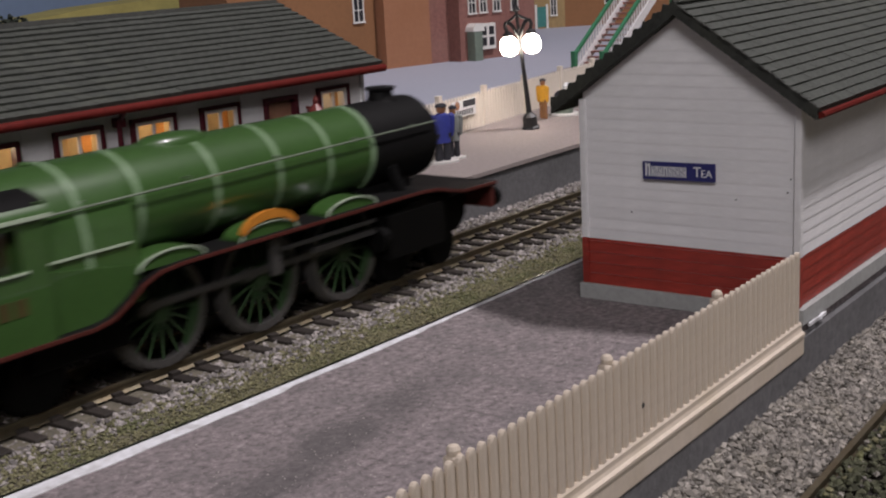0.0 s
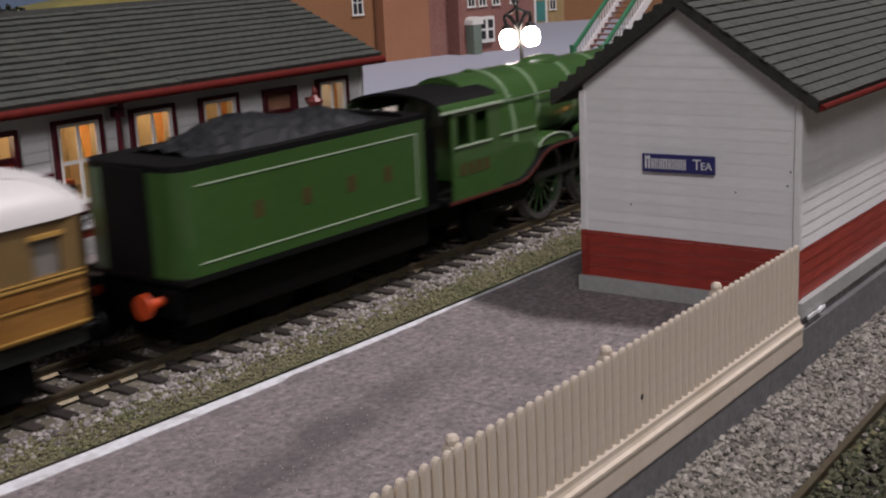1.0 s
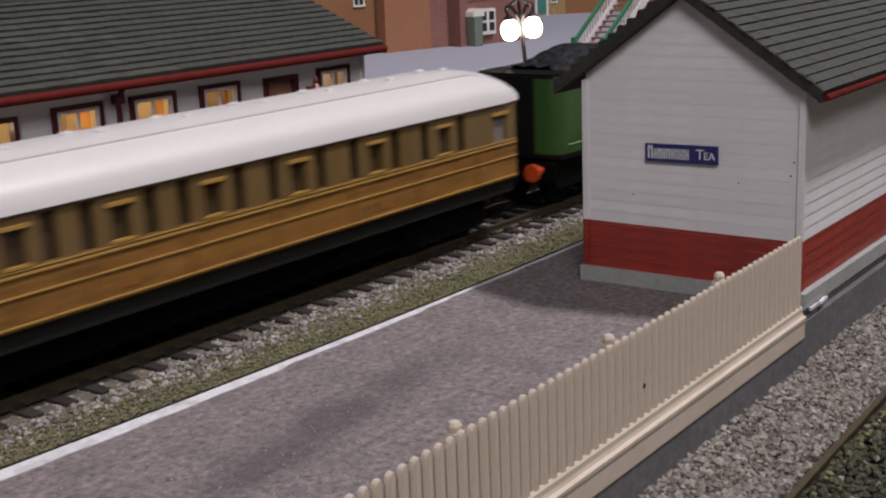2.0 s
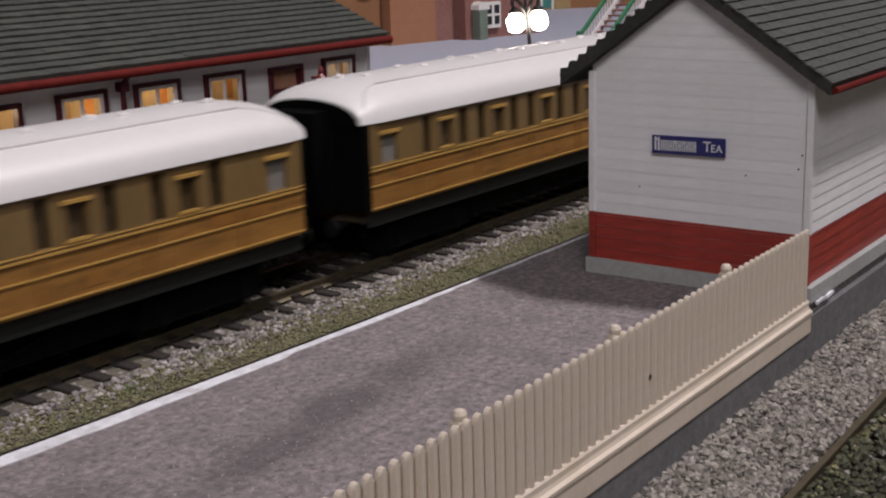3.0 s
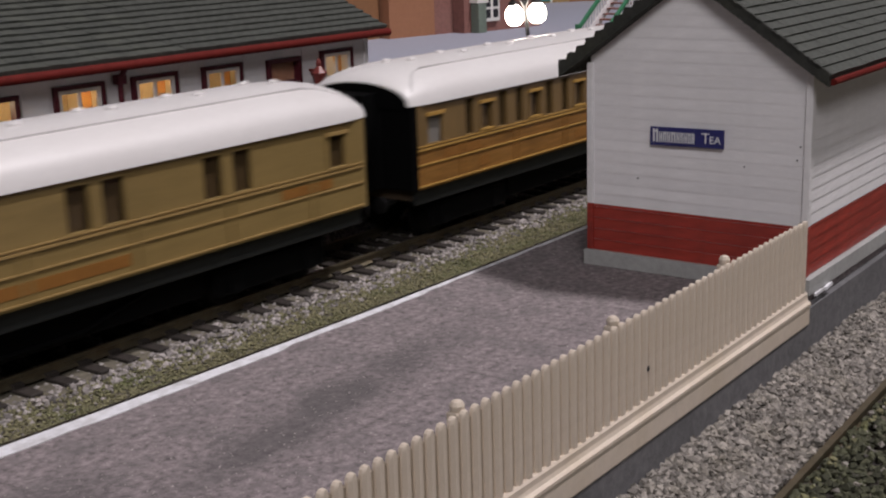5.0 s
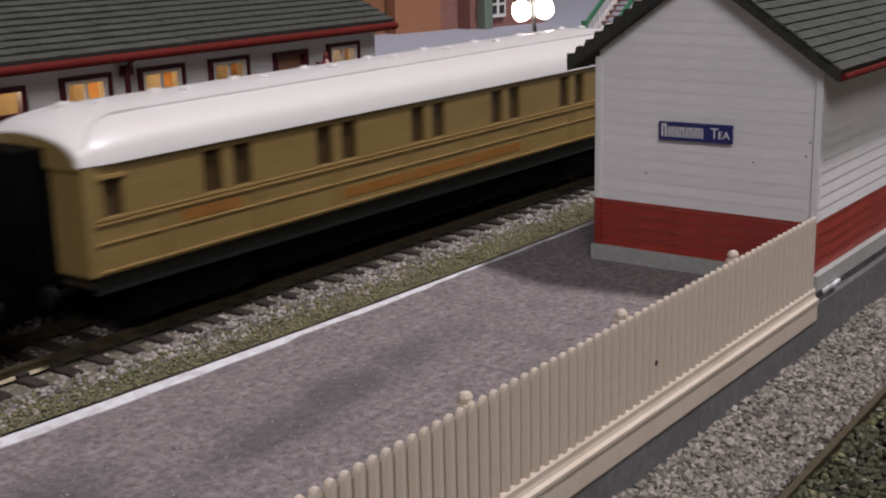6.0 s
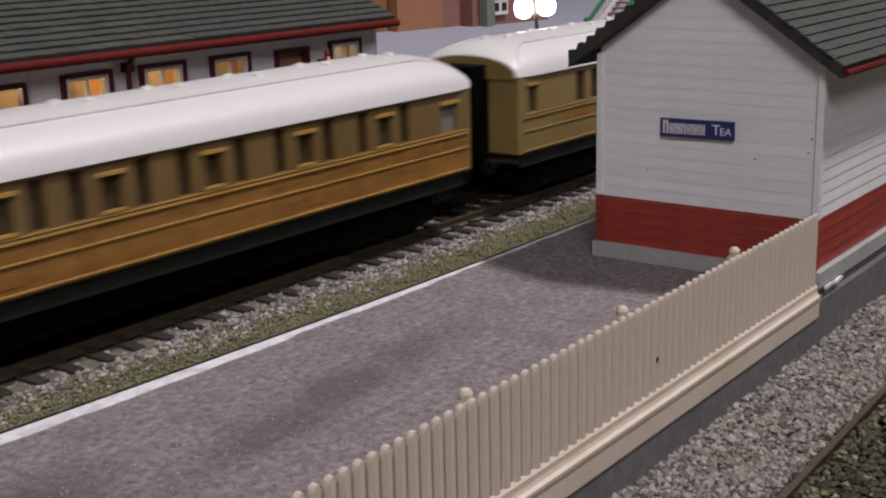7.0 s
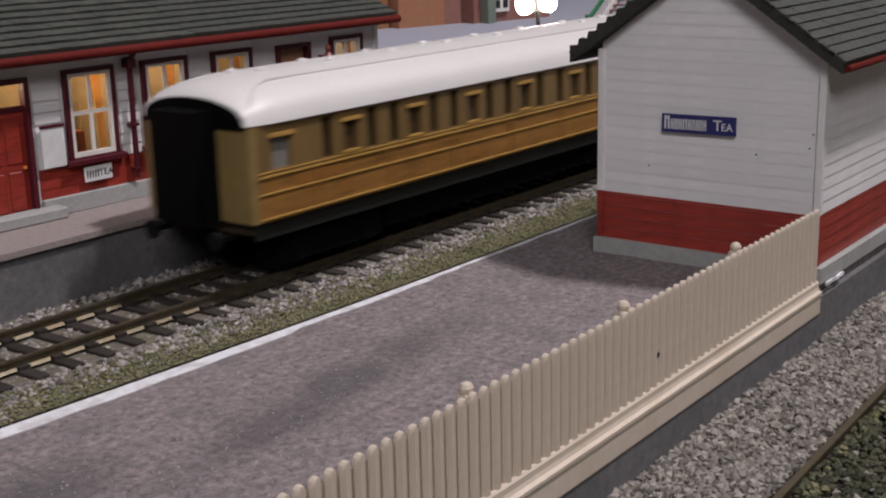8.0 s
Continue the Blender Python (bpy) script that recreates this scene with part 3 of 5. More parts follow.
part("lettering_bar", bm, SIGN_WHITE, tea_sign, "white bars of lettering")
letters("T", 3.1, SIGN_WHITE, tea_sign, at(4.3, -0.02, 0.42))
letters("EA", 2.2, SIGN_WHITE, tea_sign, at(6.35, -0.28, 0.42))

# ---- cream fence on the platform's back edge ----
fence = thing("picket_fence", "cream plastic picket fence on a moulded base", "fence", at(0, -0.6, 0))
FX0, FX1 = -300.0, -2.9
part("backing_panel", box(B(), FX0, FX1, 0.1, 0.6, 1.0, 14.9), CREAM_SHADED, fence)
base = [(1.5, -5.2), (-1.15, -5.2), (-1.3, -4.9), (-1.3, -1.3), (-1.55, -1.1), (-1.55, -0.55), (-0.95, -0.25), (-0.75, 0.3), (-0.75, 1.2), (-0.45, 1.55), (1.5, 1.55)]
part("base_moulding", prism(B(), base, FX0, FX1), CREAM, fence)
for z in (4.5, 12.0):
    part("fence_rail", box(B(), FX0, FX1, 0.6, 1.4, z, z + 1.6), CREAM, fence)


def picket_mesh(w, front, back, z0, shoulder, tip):
    """A picket with a rounded face and a blunt point."""
    bm = B()
    rows = []
    for z, k in ((z0, 1.0), (shoulder, 1.0), (shoulder + (tip - shoulder) * 0.6, 0.78), (tip, 0.35)):
        rows.append([bm.verts.new((x * k, y, z)) for x, y in ((-w, back), (-w, front * 0.35), (-w * 0.45, front), (w * 0.45, front), (w, front * 0.35), (w, back))])
    for p, q in zip(rows, rows[1:]):
        for i in range(6):
            bm.faces.new((p[i], p[(i + 1) % 6], q[(i + 1) % 6], q[i]))
    bm.faces.new(rows[0][::-1]), bm.faces.new(rows[-1])
    return mesh("picket", bm, CREAM)


picket = picket_mesh(0.8, -0.55, 0.3, 1.5, 15.4, 16.2)
for i in range(122):
    share("picket", picket, fence, at(-4.2 - i * 2.431, 0, 0))
part("dirt_mark", lathe(B(), [(0.55, 0.0), (0.4, -0.1)], (-71.8, -0.52, 6.6), "y", 9), LAMP_BLACK, fence, "small dark mark")
bm = B()
box(bm, -1.1, 1.1, 0.4, 2.2, 1.0, 16.6, 0.15)
lathe(bm, [(0.8, 16.4), (0.95, 16.9), (1.0, 17.4), (0.7, 17.9), (0.2, 18.1)], (0, 1.2, 0), "z", 10)
post = mesh("post", bm, CREAM)
for i in range(7):
    share("post", post, fence, at(-39.6 - 40.5 * i, 0.0, -0.8))

# ---- station building ----
ST0, ST1 = -190.0, 84.0
station = thing("station_building", "white boarded station building with lit windows, red dado and slate roof", "station building", pose(0, 0.1845, 0, 0, 0, -2.61))
WINDOWS = [(-36.4, -20.9), (-11.5, 4.1), (13.5, 28.5), (62.2, 76.6), (-100, -84), (-125, -109)]
DOORS = [(-62.0, -47.0), (39.0, 53.0)]
WT, WB = 36.8, 14.0
HOLES = [(a, b, WB, WT) for a, b in WINDOWS] + [(a, b, 0.0, WT - 0.6) for a, b in DOORS]
bm = B()
cuts = sorted({ST0, ST1, *[v for a, b, _, _ in HOLES for v in (a, b)]})
for a, b in zip(cuts, cuts[1:]):
    hole = next((h for h in HOLES if h[0] <= a and h[1] >= b), None)
    if hole is None:
        box(bm, a, b, 0.4, 2.4, 0, 42)
    else:
        if hole[2] > 0:
            box(bm, a, b, 0.4, 2.4, 0, hole[2])
        box(bm, a, b, 0.4, 2.4, hole[3], 42)
part("front_wall", bm, WHITE_TRIM, station)
bm = B()
prism(bm, [(2.4, 0), (78, 0), (78, 42), (40, 58), (2.4, 42)], ST1 - 2, ST1 - 0.2)
prism(bm, [(2.4, 0), (78, 0), (78, 42), (40, 58), (2.4, 42)], ST0, ST0 + 2)
box(bm, ST0 + 2, ST1 - 2, 76, 78, 0, 42)
part("side_wall", bm, WHITE_TRIM, station)
part("room_floor", box(B(), ST0 + 2, ST1 - 2, 2.4, 76, -1, 0.5), INNER_RED, station)
part("room_ceiling", box(B(), ST0 + 2, ST1 - 2, 2.4, 76, 41, 41.6), INNER_WALL, station)
part("room_wall", box(B(), ST0 + 2, ST1 - 2, 26, 27, 0.5, 41), INNER_WALL, station, "warm orange inner wall")
for x in (-68, -41, -14, 8.5, 34, 57.5):
    part("partition", box(B(), x, x + 1, 4, 26, 0.5, 41), INNER_WALL, station)


for x, w, d, h in ((-33.5, 4.0, 9, 30), (-24, 3.0, 14, 18), (-9, 5.0, 12, 31), (16, 6.0, 8, 33), (44, 4, 9, 20), (64, 5, 8, 30)):
    part("cupboard", box(B(), x, x + w, d, d + 4, 0.5, h, 0.3), INNER_RED, station, "dark cupboard inside the room")


def clear_spans(z0, z1):
    marks = sorted((a - 1.4, b + 1.4) for a, b, lo, hi in HOLES if lo - 1.4 < z1 and hi + 1.4 > z0)
    x, out = ST0, []
    for a, b in marks:
        if a > x:
            out.append((x, a))
        x = max(x, b)
    return out + [(x, ST1)]


boards(station, 4.6, 12.4, 2.6, clear_spans, lambda a, z: at(a, 0.4, z), RED_PAINT)
boards(station, 12.4, 41.5, 2.9, clear_spans, lambda a, z: at(a, 0.4, z), WHITE_BOARD, 0.36)
part("corner_board", box(B(), ST1 - 1.2, ST1 + 0.3, -0.5, 1.4, 4.6, 41.5), WHITE_TRIM, station)
bm = B()
x = ST0
for a, b in sorted(DOORS) + [(ST1 + 0.6, None)]:
    box(bm, x, a - 1.4, -1.0, 0.8, 0, 4.6, 0.2)
    x = (b or 0) + 1.4
part("plinth", bm, PLINTH, station, "grey concrete plinth")


def frame_of(name, x0, x1, z0, z1, w, y0, y1, material, parent, label="", sill=True):
    bm = B()
    box(bm, x0 - w, x0, y0, y1, z0, z1), box(bm, x1, x1 + w, y0, y1, z0, z1)
    box(bm, x0 - w, x1 + w, y0, y1, z1, z1 + w)
    if sill:
        box(bm, x0 - w, x1 + w, y0, y1, z0 - w, z0)
    return part(name, bm, material, parent, label)


def sash_window(a, b, z0, z1):
    w = part("window", B(), RED_TRIM, station)
    frame_of("window_frame", a + 1.0, b - 1.0, z0, z1 - 1.0, 1.1, -0.9, 0.8, RED_TRIM, w, "dark red window surround")
    bm = B()
    c, d, h = a + 1.1, b - 1.1, (z0 + z1) / 2
    for x0, x1, y0, y1 in ((c, c + 1.0, z0, z1 - 1.1), (d - 1.0, d, z0, z1 - 1.1), (c + 1.0, d - 1.0, z0, z0 + 1.2), (c + 1.0, d - 1.0, z1 - 2.0, z1 - 1.1)):
        box(bm, x0, x1, -0.6, 0.3, y0, y1)
    box(bm, c + 1.1, d - 1.1, -0.3, 0.3, h - 0.5, h + 0.5)
    box(bm, (c + d) / 2 - 0.45, (c + d) / 2 + 0.45, -0.45, 0.3, z0 + 1.2, z1 - 2.0)
    part("sash", bm, WINDOW_WHITE, w, "white glazing bars")
    p = part("pane", box(B(), c + 0.9, d - 0.9, 0.05, 0.15, z0 + 1.0, z1 - 2.0), PANE, w)
    p.visible_shadow = False
    part("sill", prism(B(), [(0.8, z0 - 1.6), (-2.0, z0 - 1.8), (-2.0, z0 - 0.7), (0.8, z0 - 0.2)], a - 1.5, b + 1.5), RED_TRIM, w)
    # a drawn-back curtain and an inside ledge
    part("curtain", prism(B(), [(d - 4.8, z1 - 1), (d - 0.6, z1 - 1), (d - 0.6, z0), (d - 2.0, z0), (d - 2.8, h), (d - 3.6, h + 6)], 3.0, 3.1, "y"), CURTAIN, w, "thin orange drawn-back curtain")
    return w


for a, b in WINDOWS:
    sash_window(a, b, WB, WT)
for k, (a, b) in enumerate(DOORS):
    dr = part("door", B(), RED_PAINT, station)
    bm = B()
    box(bm, a + 1.2, b - 1.2, 0.9, 1.9, 1.0, 28.2)
    for x0 in (a + 2.6, (a + b) / 2 + 0.6):
        for z0, z1 in ((3, 13), (15, 26.5)):
            box(bm, x0, x0 + (b - a) / 2 - 3.2, 0.6, 0.95, z0, z1, 0.2)
    part("door_leaf", bm, RED_PAINT, dr, "red panelled door")
    frame_of("door_frame", a + 1.2, b - 1.2, 1.0, WT - 1.8, 1.3, -0.8, 1.6, RED_TRIM, dr, "dark red frame", False)
    part("transom", box(B(), a + 1.2, b - 1.2, 0.4, 1.7, 28.2, 29.4), RED_TRIM, dr)
    p = part("fanlight", box(B(), a + 1.3, b - 1.3, 1.0, 1.1, 29.4, WT - 1.9), PANE, dr)
    p.visible_shadow = False
    if k == 1:
        part("blind", box(B(), a + 1.3, b - 1.3, 1.4, 1.5, 28.0, WT - 1.0), BLIND, dr, "drawn brown blind behind the fanlight")
    bm = B()
    lathe(bm, [(0.35, 0), (0.5, -0.6), (0.3, -1.0)], (b - 2.4, 0.9, 13.8), "y", 8)
    part("door_knob", bm, GOLD, dr)
    part("step", box(B(), a - 2.5, b + 5.5, -5.0, 0.2, 0.0, 3.0, 0.4), PLINTH, dr)
# roof
EAVE, RIDGE_S = (-5.0, 42.2), (42.0, 62.3)
part("roof_deck", prism(B(), [EAVE, RIDGE_S, (89, 42.2), (89, 41.0), (42, 60.8), (-5.0, 41.0)], ST0 - 3, ST1 + 4), BARGE, station)
slates(station, 4.0, ST1 + 4.5, 14, EAVE, RIDGE_S, 3.7, 4.1, SLATE, 1.05, 11)
rows = part("slate", B(), SLATE_JOIN, station)
rows.data = slate_rows(ST0 - 3, 4.0, 14, EAVE, RIDGE_S, 3.7, 4.1, 1.05, 12)
rows.data.materials.append(SLATE_JOIN)
tagged(rows, kind="stuff")
part("ridge_tile", prism(B(), [(40.2, 62.1), (42, 63.8), (43.8, 62.1)], ST0 - 3, ST1 + 4.4), BARGE, station)
part("gutter", rod(B(), (ST0 - 3, -5.7, 40.8), (ST1 + 5, -5.7, 40.9), 1.25, 10), GUTTER_RED, station, "red painted gutter", True)
part("fascia", box(B(), ST0 - 3, ST1 + 4.2, -4.7, -4.1, 40.0, 41.9), RED_TRIM, station)
bm = B()
rod(bm, (-16.4, -1.6, 6), (-16.4, -1.6, 37.0), 0.75, 8), rod(bm, (-16.4, -1.6, 37.0), (-16.4, -5.0, 40.6), 0.75, 8)
box(bm, -17.8, -15.0, -3.0, -0.2, 35.6, 38.2, 0.2), box(bm, -17.6, -15.2, -2.6, -0.2, 20, 20.8), box(bm, -17.6, -15.2, -2.6, -0.2, 8, 8.8)
part("downpipe", bm, RED_TRIM, station, "dark red downpipe with hopper", True)
for x, p in ((-55, 0.004), (-29, 0.0055), (-3, 0.0038), (20, 0.0018), (70, 0.0013), (-92, 0.004)):
    data = bpy.data.lights.new("room_bulb", "POINT")
    data.energy, data.color, data.shadow_soft_size = p, (1.0, 0.74, 0.48), 0.002
    ob = new("room_bulb", data)
    ob.matrix_world = station.matrix_basis @ at(x, 16, 33)
    part("bulb", lathe(B(), [(0.3, 37.5), (1.1, 37), (1.3, 36), (0.8, 35.1), (0.2, 34.8)], (x, 16, 0), "z", 10), BULB, station, "lit warm bulb", True)
notice = thing("notice_board", "blank white notice board beside the red door", "notice board", station.matrix_basis @ at(-41.6, -0.6, 0))
part("board", box(B(), -3.2, 3.6, -0.5, 0.0, 12.8, 23.0), SIGN_WHITE, notice)
part("top_rail", box(B(), -3.3, 3.7, -0.7, 0.0, 23.0, 23.7), RED_TRIM, notice)
tower = thing("enamel_sign", "small white enamel tea sign with black lettering on the station wall", "sign", station.matrix_basis @ at(-28.6, -0.8, 9.2, 90, 0, 0))
part("sign_plate", box(B(), -4.4, 4.4, -2.0, 2.0, 0, 0.3, 0.1), SIGN_WHITE, tower)
bm = B()
for i in range(5):
    box(bm, -3.7 + i * 0.85, -3.35 + i * 0.85, -1.0, 1.0, 0.3, 0.36), box(bm, -3.7 + i * 0.85, -3.1 + i * 0.85, 0.1 * i, 0.45 + 0.1 * i, 0.3, 0.36)
part("lettering_bar", bm, DARK_CLOTH, tower, "black bars of lettering")
letters("TEA", 2.5, DARK_CLOTH, tower, at(2.35, -0.05, 0.33))
lantern = thing("wall_lantern", "dark red wall lantern on a bracket by the door", "lantern", station.matrix_basis @ at(56.6, -0.6, 0))
part("bracket", box(B(), -0.4, 0.4, -4.5, 0, 31.2, 32.0), RUST_RED, lantern)
bm = B()
lathe(bm, [(0.4, 25.0), (1.4, 26.0), (2.1, 30.0), (2.4, 30.2), (2.6, 31.0), (0.7, 33.0), (0.9, 34.0), (0.3, 35.5)], (0, -4.0, 0), "z", 8)
part("lantern_body", bm, RUST_RED, lantern)


# ---- train ----
HEAD = math.degrees(math.atan(TRACK_TURN))
# seconds and the place of the first coach's leading end along the track
RUN = [(0, -241.6), (0.5, -159.7), (1, -77.8), (1.5, 4.5), (2.25, 127.6), (3, 250.0), (3.25, 291), (3.5, 330.7), (3.8, 374.5), (4, 402.7), (4.25, 435.3), (4.5, 467.7),
       (4.7, 494.3), (5.25, 570.5), (5.8, 650), (6, 681), (6.5, 759.5), (7, 839), (7.4, 900.7), (7.7, 946.8), (8, 992.7)]


def train_pose(s):
    return pose(s * MM, 0.1401 + TRACK_TURN * s * MM, RAIL_TOP * MM, 0, 0, HEAD)


def arc_roof(w, z0, z1, n=12):
    """Half outline of a coach roof, over the top from one eave to the other."""
    return [(-w * math.cos(math.pi * i / n), z0 + (z1 - z0) * math.sin(math.pi * i / n) ** 0.8) for i in range(n + 1)]


def wheelset(bm, x, r, y=8.0):
    for s in (-1, 1):
        lathe(bm, [(r + 0.9, 0), (r + 0.9, 0.8 * s), (r, 1.0 * s), (r, 2.8 * s)], (x, s * (y - 1.0), r), "y", 20)
    rod(bm, (x, -y, r), (x, y, r), 0.8, 8)


def bogie(parent, x):
    b = part("bogie", B(), UNDERFRAME_AND_SHADE, parent)
    bm = B()
    for s in (-1, 1):
        box(bm, x - 19, x + 19, s * 13.4 - 0.8, s * 13.4 + 0.8, 3.6, 10.6, 0.4)
        for d in (-13, 13):
            box(bm, x + d - 1.8, x + d + 1.8, s * 14.0 - 0.9, s * 14.0 + 0.9, 3.6, 9.0, 0.3)
    box(bm, x - 4, x + 4, -13.0, 13.0, 7.0, 11.0)
    part("bogie_frame", bm, UNDERFRAME_AND_SHADE, b)
    for d in (-13, 13):
        bm = B()
        wheelset(bm, x + d, 6.9)
        part("wheelset", bm, LOCO_FRAME, b, "", True)


COACH_L, HALF, FLOOR, CANT, TOP = 241.0, 18.6, 16.6, 40.2, 49.9


def coach(name, label, openings, upper, lower, end_tone, transfers, length=COACH_L, bead=BEAD):
    """A coach with its leading end at the origin; openings are rows of start, end, sill, head, kind measured from that end backwards."""
    c = thing(name, label, "railway coach", group="coaches of the train")
    L, W = length, HALF
    sides = part("body", B(), upper, c)
    z_mid = 27.4
    for s in (-1, 1):
        y0, y1 = s * W, s * (W - 1.2)
        bm = B()
        box(bm, -L + 2, -2, min(y0, y1), max(y0, y1), FLOOR, z_mid)
        part("lower_panel", bm, lower, sides, "varnished teak lower panels")
        bm = B()
        cuts = sorted({-L + 2.0, -2.0, *[-v for a, b, _, _, _ in openings for v in (a, b)]})
        for a, b in zip(cuts, cuts[1:]):
            hole = next((o for o in openings if -o[1] <= a + 1e-6 and -o[0] >= b - 1e-6), None)
            if hole is None:
                box(bm, a, b, min(y0, y1), max(y0, y1), z_mid, CANT)
            else:
                box(bm, a, b, min(y0, y1), max(y0, y1), z_mid, hole[2])
                box(bm, a, b, min(y0, y1), max(y0, y1), hole[3], CANT)
        bmesh.ops.remove_doubles(bm, verts=bm.verts, dist=0.001)
        part("upper_panel", bm, upper, sides)
        for z, h, out in ((27.3, 0.5, 0.45), (23.2, 0.4, 0.35), (17.2, 0.42, 0.35), (28.3, 0.32, 0.3)):
            part("beading", box(B(), -L + 2, -2, min(s * (W + out), y1), max(s * (W + out), y1), z, z + h), bead, sides, "gilt waist beading")
        seam = mesh("panel_strip", box(B(), -0.3, 0.3, min(s * (W + 0.28), s * (W - 0.5)), max(s * (W + 0.28), s * (W - 0.5)), 17.7, 27.2), lower)
        for k in range(8):
            for off in (-1.2, 1.2):
                share("panel_strip", seam, sides, at(-(L - 196) / 2 - 28 * k + off, 0, 0))
        for a, b, z0, z1, kind in openings:
            if kind == "drop":
                w = part("window", box(B(), -b + 0.5, -a - 0.5, min(s * (W - 1.0), s * (W - 1.3)), max(s * (W - 1.0), s * (W - 1.3)), z0, z1), COACH_GLASS, sides)
                bm = B()
                box(bm, -b - 0.5, -a + 0.5, min(s * (W - .5), s * (W + 0.7)), max(s * (W - .5), s * (W + 0.7)), z1 - 0.3, z1 + 0.5)
                box(bm, -b - 0.3, -a + 0.3, min(s * (W - .5), s * (W + 0.45)), max(s * (W - .5), s * (W + 0.45)), z0 - 0.5, z0 + 0.1)
                part("window_frame", bm, bead, w)
                bm = B()
                for x in (-b - 0.7, -a - 0.5):
                    box(bm, x, x + 1.2, min(s * (W - 1.1), s * (W + 0.3)), max(s * (W - 1.1), s * (W + 0.3)), z0, z1 - 0.35)
                part("window_stile", bm, upper, w)
            elif kind == "frost":
                w = part("window", box(B(), -b, -a, min(s * (W - .9), s * (W - 1.2)), max(s * (W - .9), s * (W - 1.2)), z0, z1), FROSTED, sides, "frosted lavatory window")
                part("window_frame", box(B(), -b - 0.7, -a + 0.7, min(s * (W - .5), s * (W + 0.6)), max(s * (W - .5), s * (W + 0.6)), z1 - 0.2, z1 + 0.7), bead, w)
            else:
                part("window", box(B(), -b, -a, min(s * (W - 1.4), s * (W - 1.7)), max(s * (W - 1.4), s * (W - 1.7)), z0, z1), COACH_GLASS, sides)
        for x0, x1, z0, z1 in transfers:
            part("transfer", box(B(), -x1, -x0, min(s * W, s * (W + 0.12)), max(s * W, s * (W + 0.12)), z0, z1), TRANSFER, sides, "orange painted lettering band")
    for x0, x1 in ((-2.0, 0.0), (-L, -L + 2.0)):
        nose = x1 == 0
        pts = [(-W, x0), (W, x0), (W - 0.6, x1), (-W + 0.6, x1)] if nose else [(-W + 0.6, x0), (W - 0.6, x0), (W, x1), (-W, x1)]
        bm = B()
        prism(bm, [(x, y) for y, x in pts], FLOOR, CANT - 0.5, "z")
        part("end_panel", bm, end_tone, c)
        f0 = (x1 - 0.4, x1 + 0.75) if nose else (x0 - 0.75, x0 + 0.4)
        bm = prism(B(), [(-W + 1.6, CANT - 1.2)] + arc_roof(W - 1.6, CANT - 0.7, CANT + 5.4, 12) + [(W - 1.6, CANT - 1.2)], *f0)
        part("end_tympanum", bm, end_tone, c)
        bm = B()
        e = x1 if nose else x0
        d = 1 if nose else -1
        folds = [(e, 7.4), (e + d * 1.5, 6.4), (e + d * 3.0, 7.4), (e + d * 4.5, 6.4), (e + d * 6.0, 7.4), (e + d * 7.4, 7.4)]
        prism(bm, folds + [(x, -y) for x, y in reversed(folds)], 16.5, 43.2, "z")
        part("gangway", bm, UNDERFRAME_AND_SHADE, c, "black corridor bellows")
        for y in (-11, 11):
            part("buffer", lathe(B(), [(0.8, 0), (0.8, d * 5), (2.4, d * 5.4), (2.4, d * 6.2)], (e, y, 13.2), "x", 12), LOCO_BLACK, c, "", True)
    # domed roof, drawn in at both ends
    bm, n = B(), 14
    ends = [(0.5, 0.60), (-0.6, 0.70), (-2.0, 0.78), (-4.0, 0.85), (-7.0, 0.91), (-11.0, 0.955), (-16.0, 0.985), (-23.0, 1.0)]
    stations = [(x, 0.93 + 0.07 * min(1, max(0, 0.5 - x) / 7), h) for x, h in ends] + [(-L - x, 0.93 + 0.07 * min(1, max(0, 0.5 - x) / 7), h) for x, h in reversed(ends)]
    rings = []
    for x, k, h in stations:
        out = arc_roof((W + 0.9) * k, CANT - 0.3, CANT + (TOP - CANT) * max(h, 0.12), n)
        rings.append([bm.verts.new((x, y, z)) for y, z in out])
    for p, q in zip(rings, rings[1:]):
        for i in range(n):
            bm.faces.new((p[i], p[i + 1], q[i + 1], q[i]))
    for r in (rings[0], rings[-1]):
        bm.faces.new(r)
    bm.faces.new([r[0] for r in rings] + [r[-1] for r in reversed(rings)])
    roof = part("roof", bm, COACH_ROOF, c, "white domed roof", True)
    for y in (-10.5, 10.5):
        z = CANT - 0.3 + (TOP - CANT + 0.3) * math.sin(math.acos(10.5 / (W + .9))) ** 0.8
        bm = box(B(), -L + 14, -14, y - 0.25, y + 0.25, z - 0.2, z + 0.3)
        # the strip bows down to the eave at both ends
        bow = []
        for i in range(7):
            x = -14 + 2.0 * i
            h = np.interp(-x, [-q for q, _ in ends], [q for _, q in ends])
            k = 0.93 + 0.07 * min(1, max(0, 0.5 - x) / 7)
            yy = 10.5 + 6.6 * (i / 6) ** 1.7
            top = CANT + (TOP - CANT) * h
            bow.append((x, math.copysign(yy, y), CANT - 0.3 + (top - CANT + 0.3) * math.sin(math.acos(yy / ((W + 0.9) * k))) ** 0.8))
        for p, q in zip(bow, bow[1:]):
            rod(bm, p, q, 0.28, 5)
            rod(bm, (-L - p[0], p[1], p[2]), (-L - q[0], q[1], q[2]), 0.28, 5)
        part("rain_strip", bm, ROOF_RIB, roof)
    vent = mesh("roof_vent", lathe(B(), [(1.3, -0.6), (1.3, 0.5), (0.9, 0.9), (0.2, 1.0)], (0, 0, 0), "z", 10), COACH_ROOF)
    for i in range(9):
        for y in (-2.2, 2.2):
            share("roof_vent", vent, roof, at(-16 - i * 25.5 - (y > 0) * 6, y, TOP - 0.15))
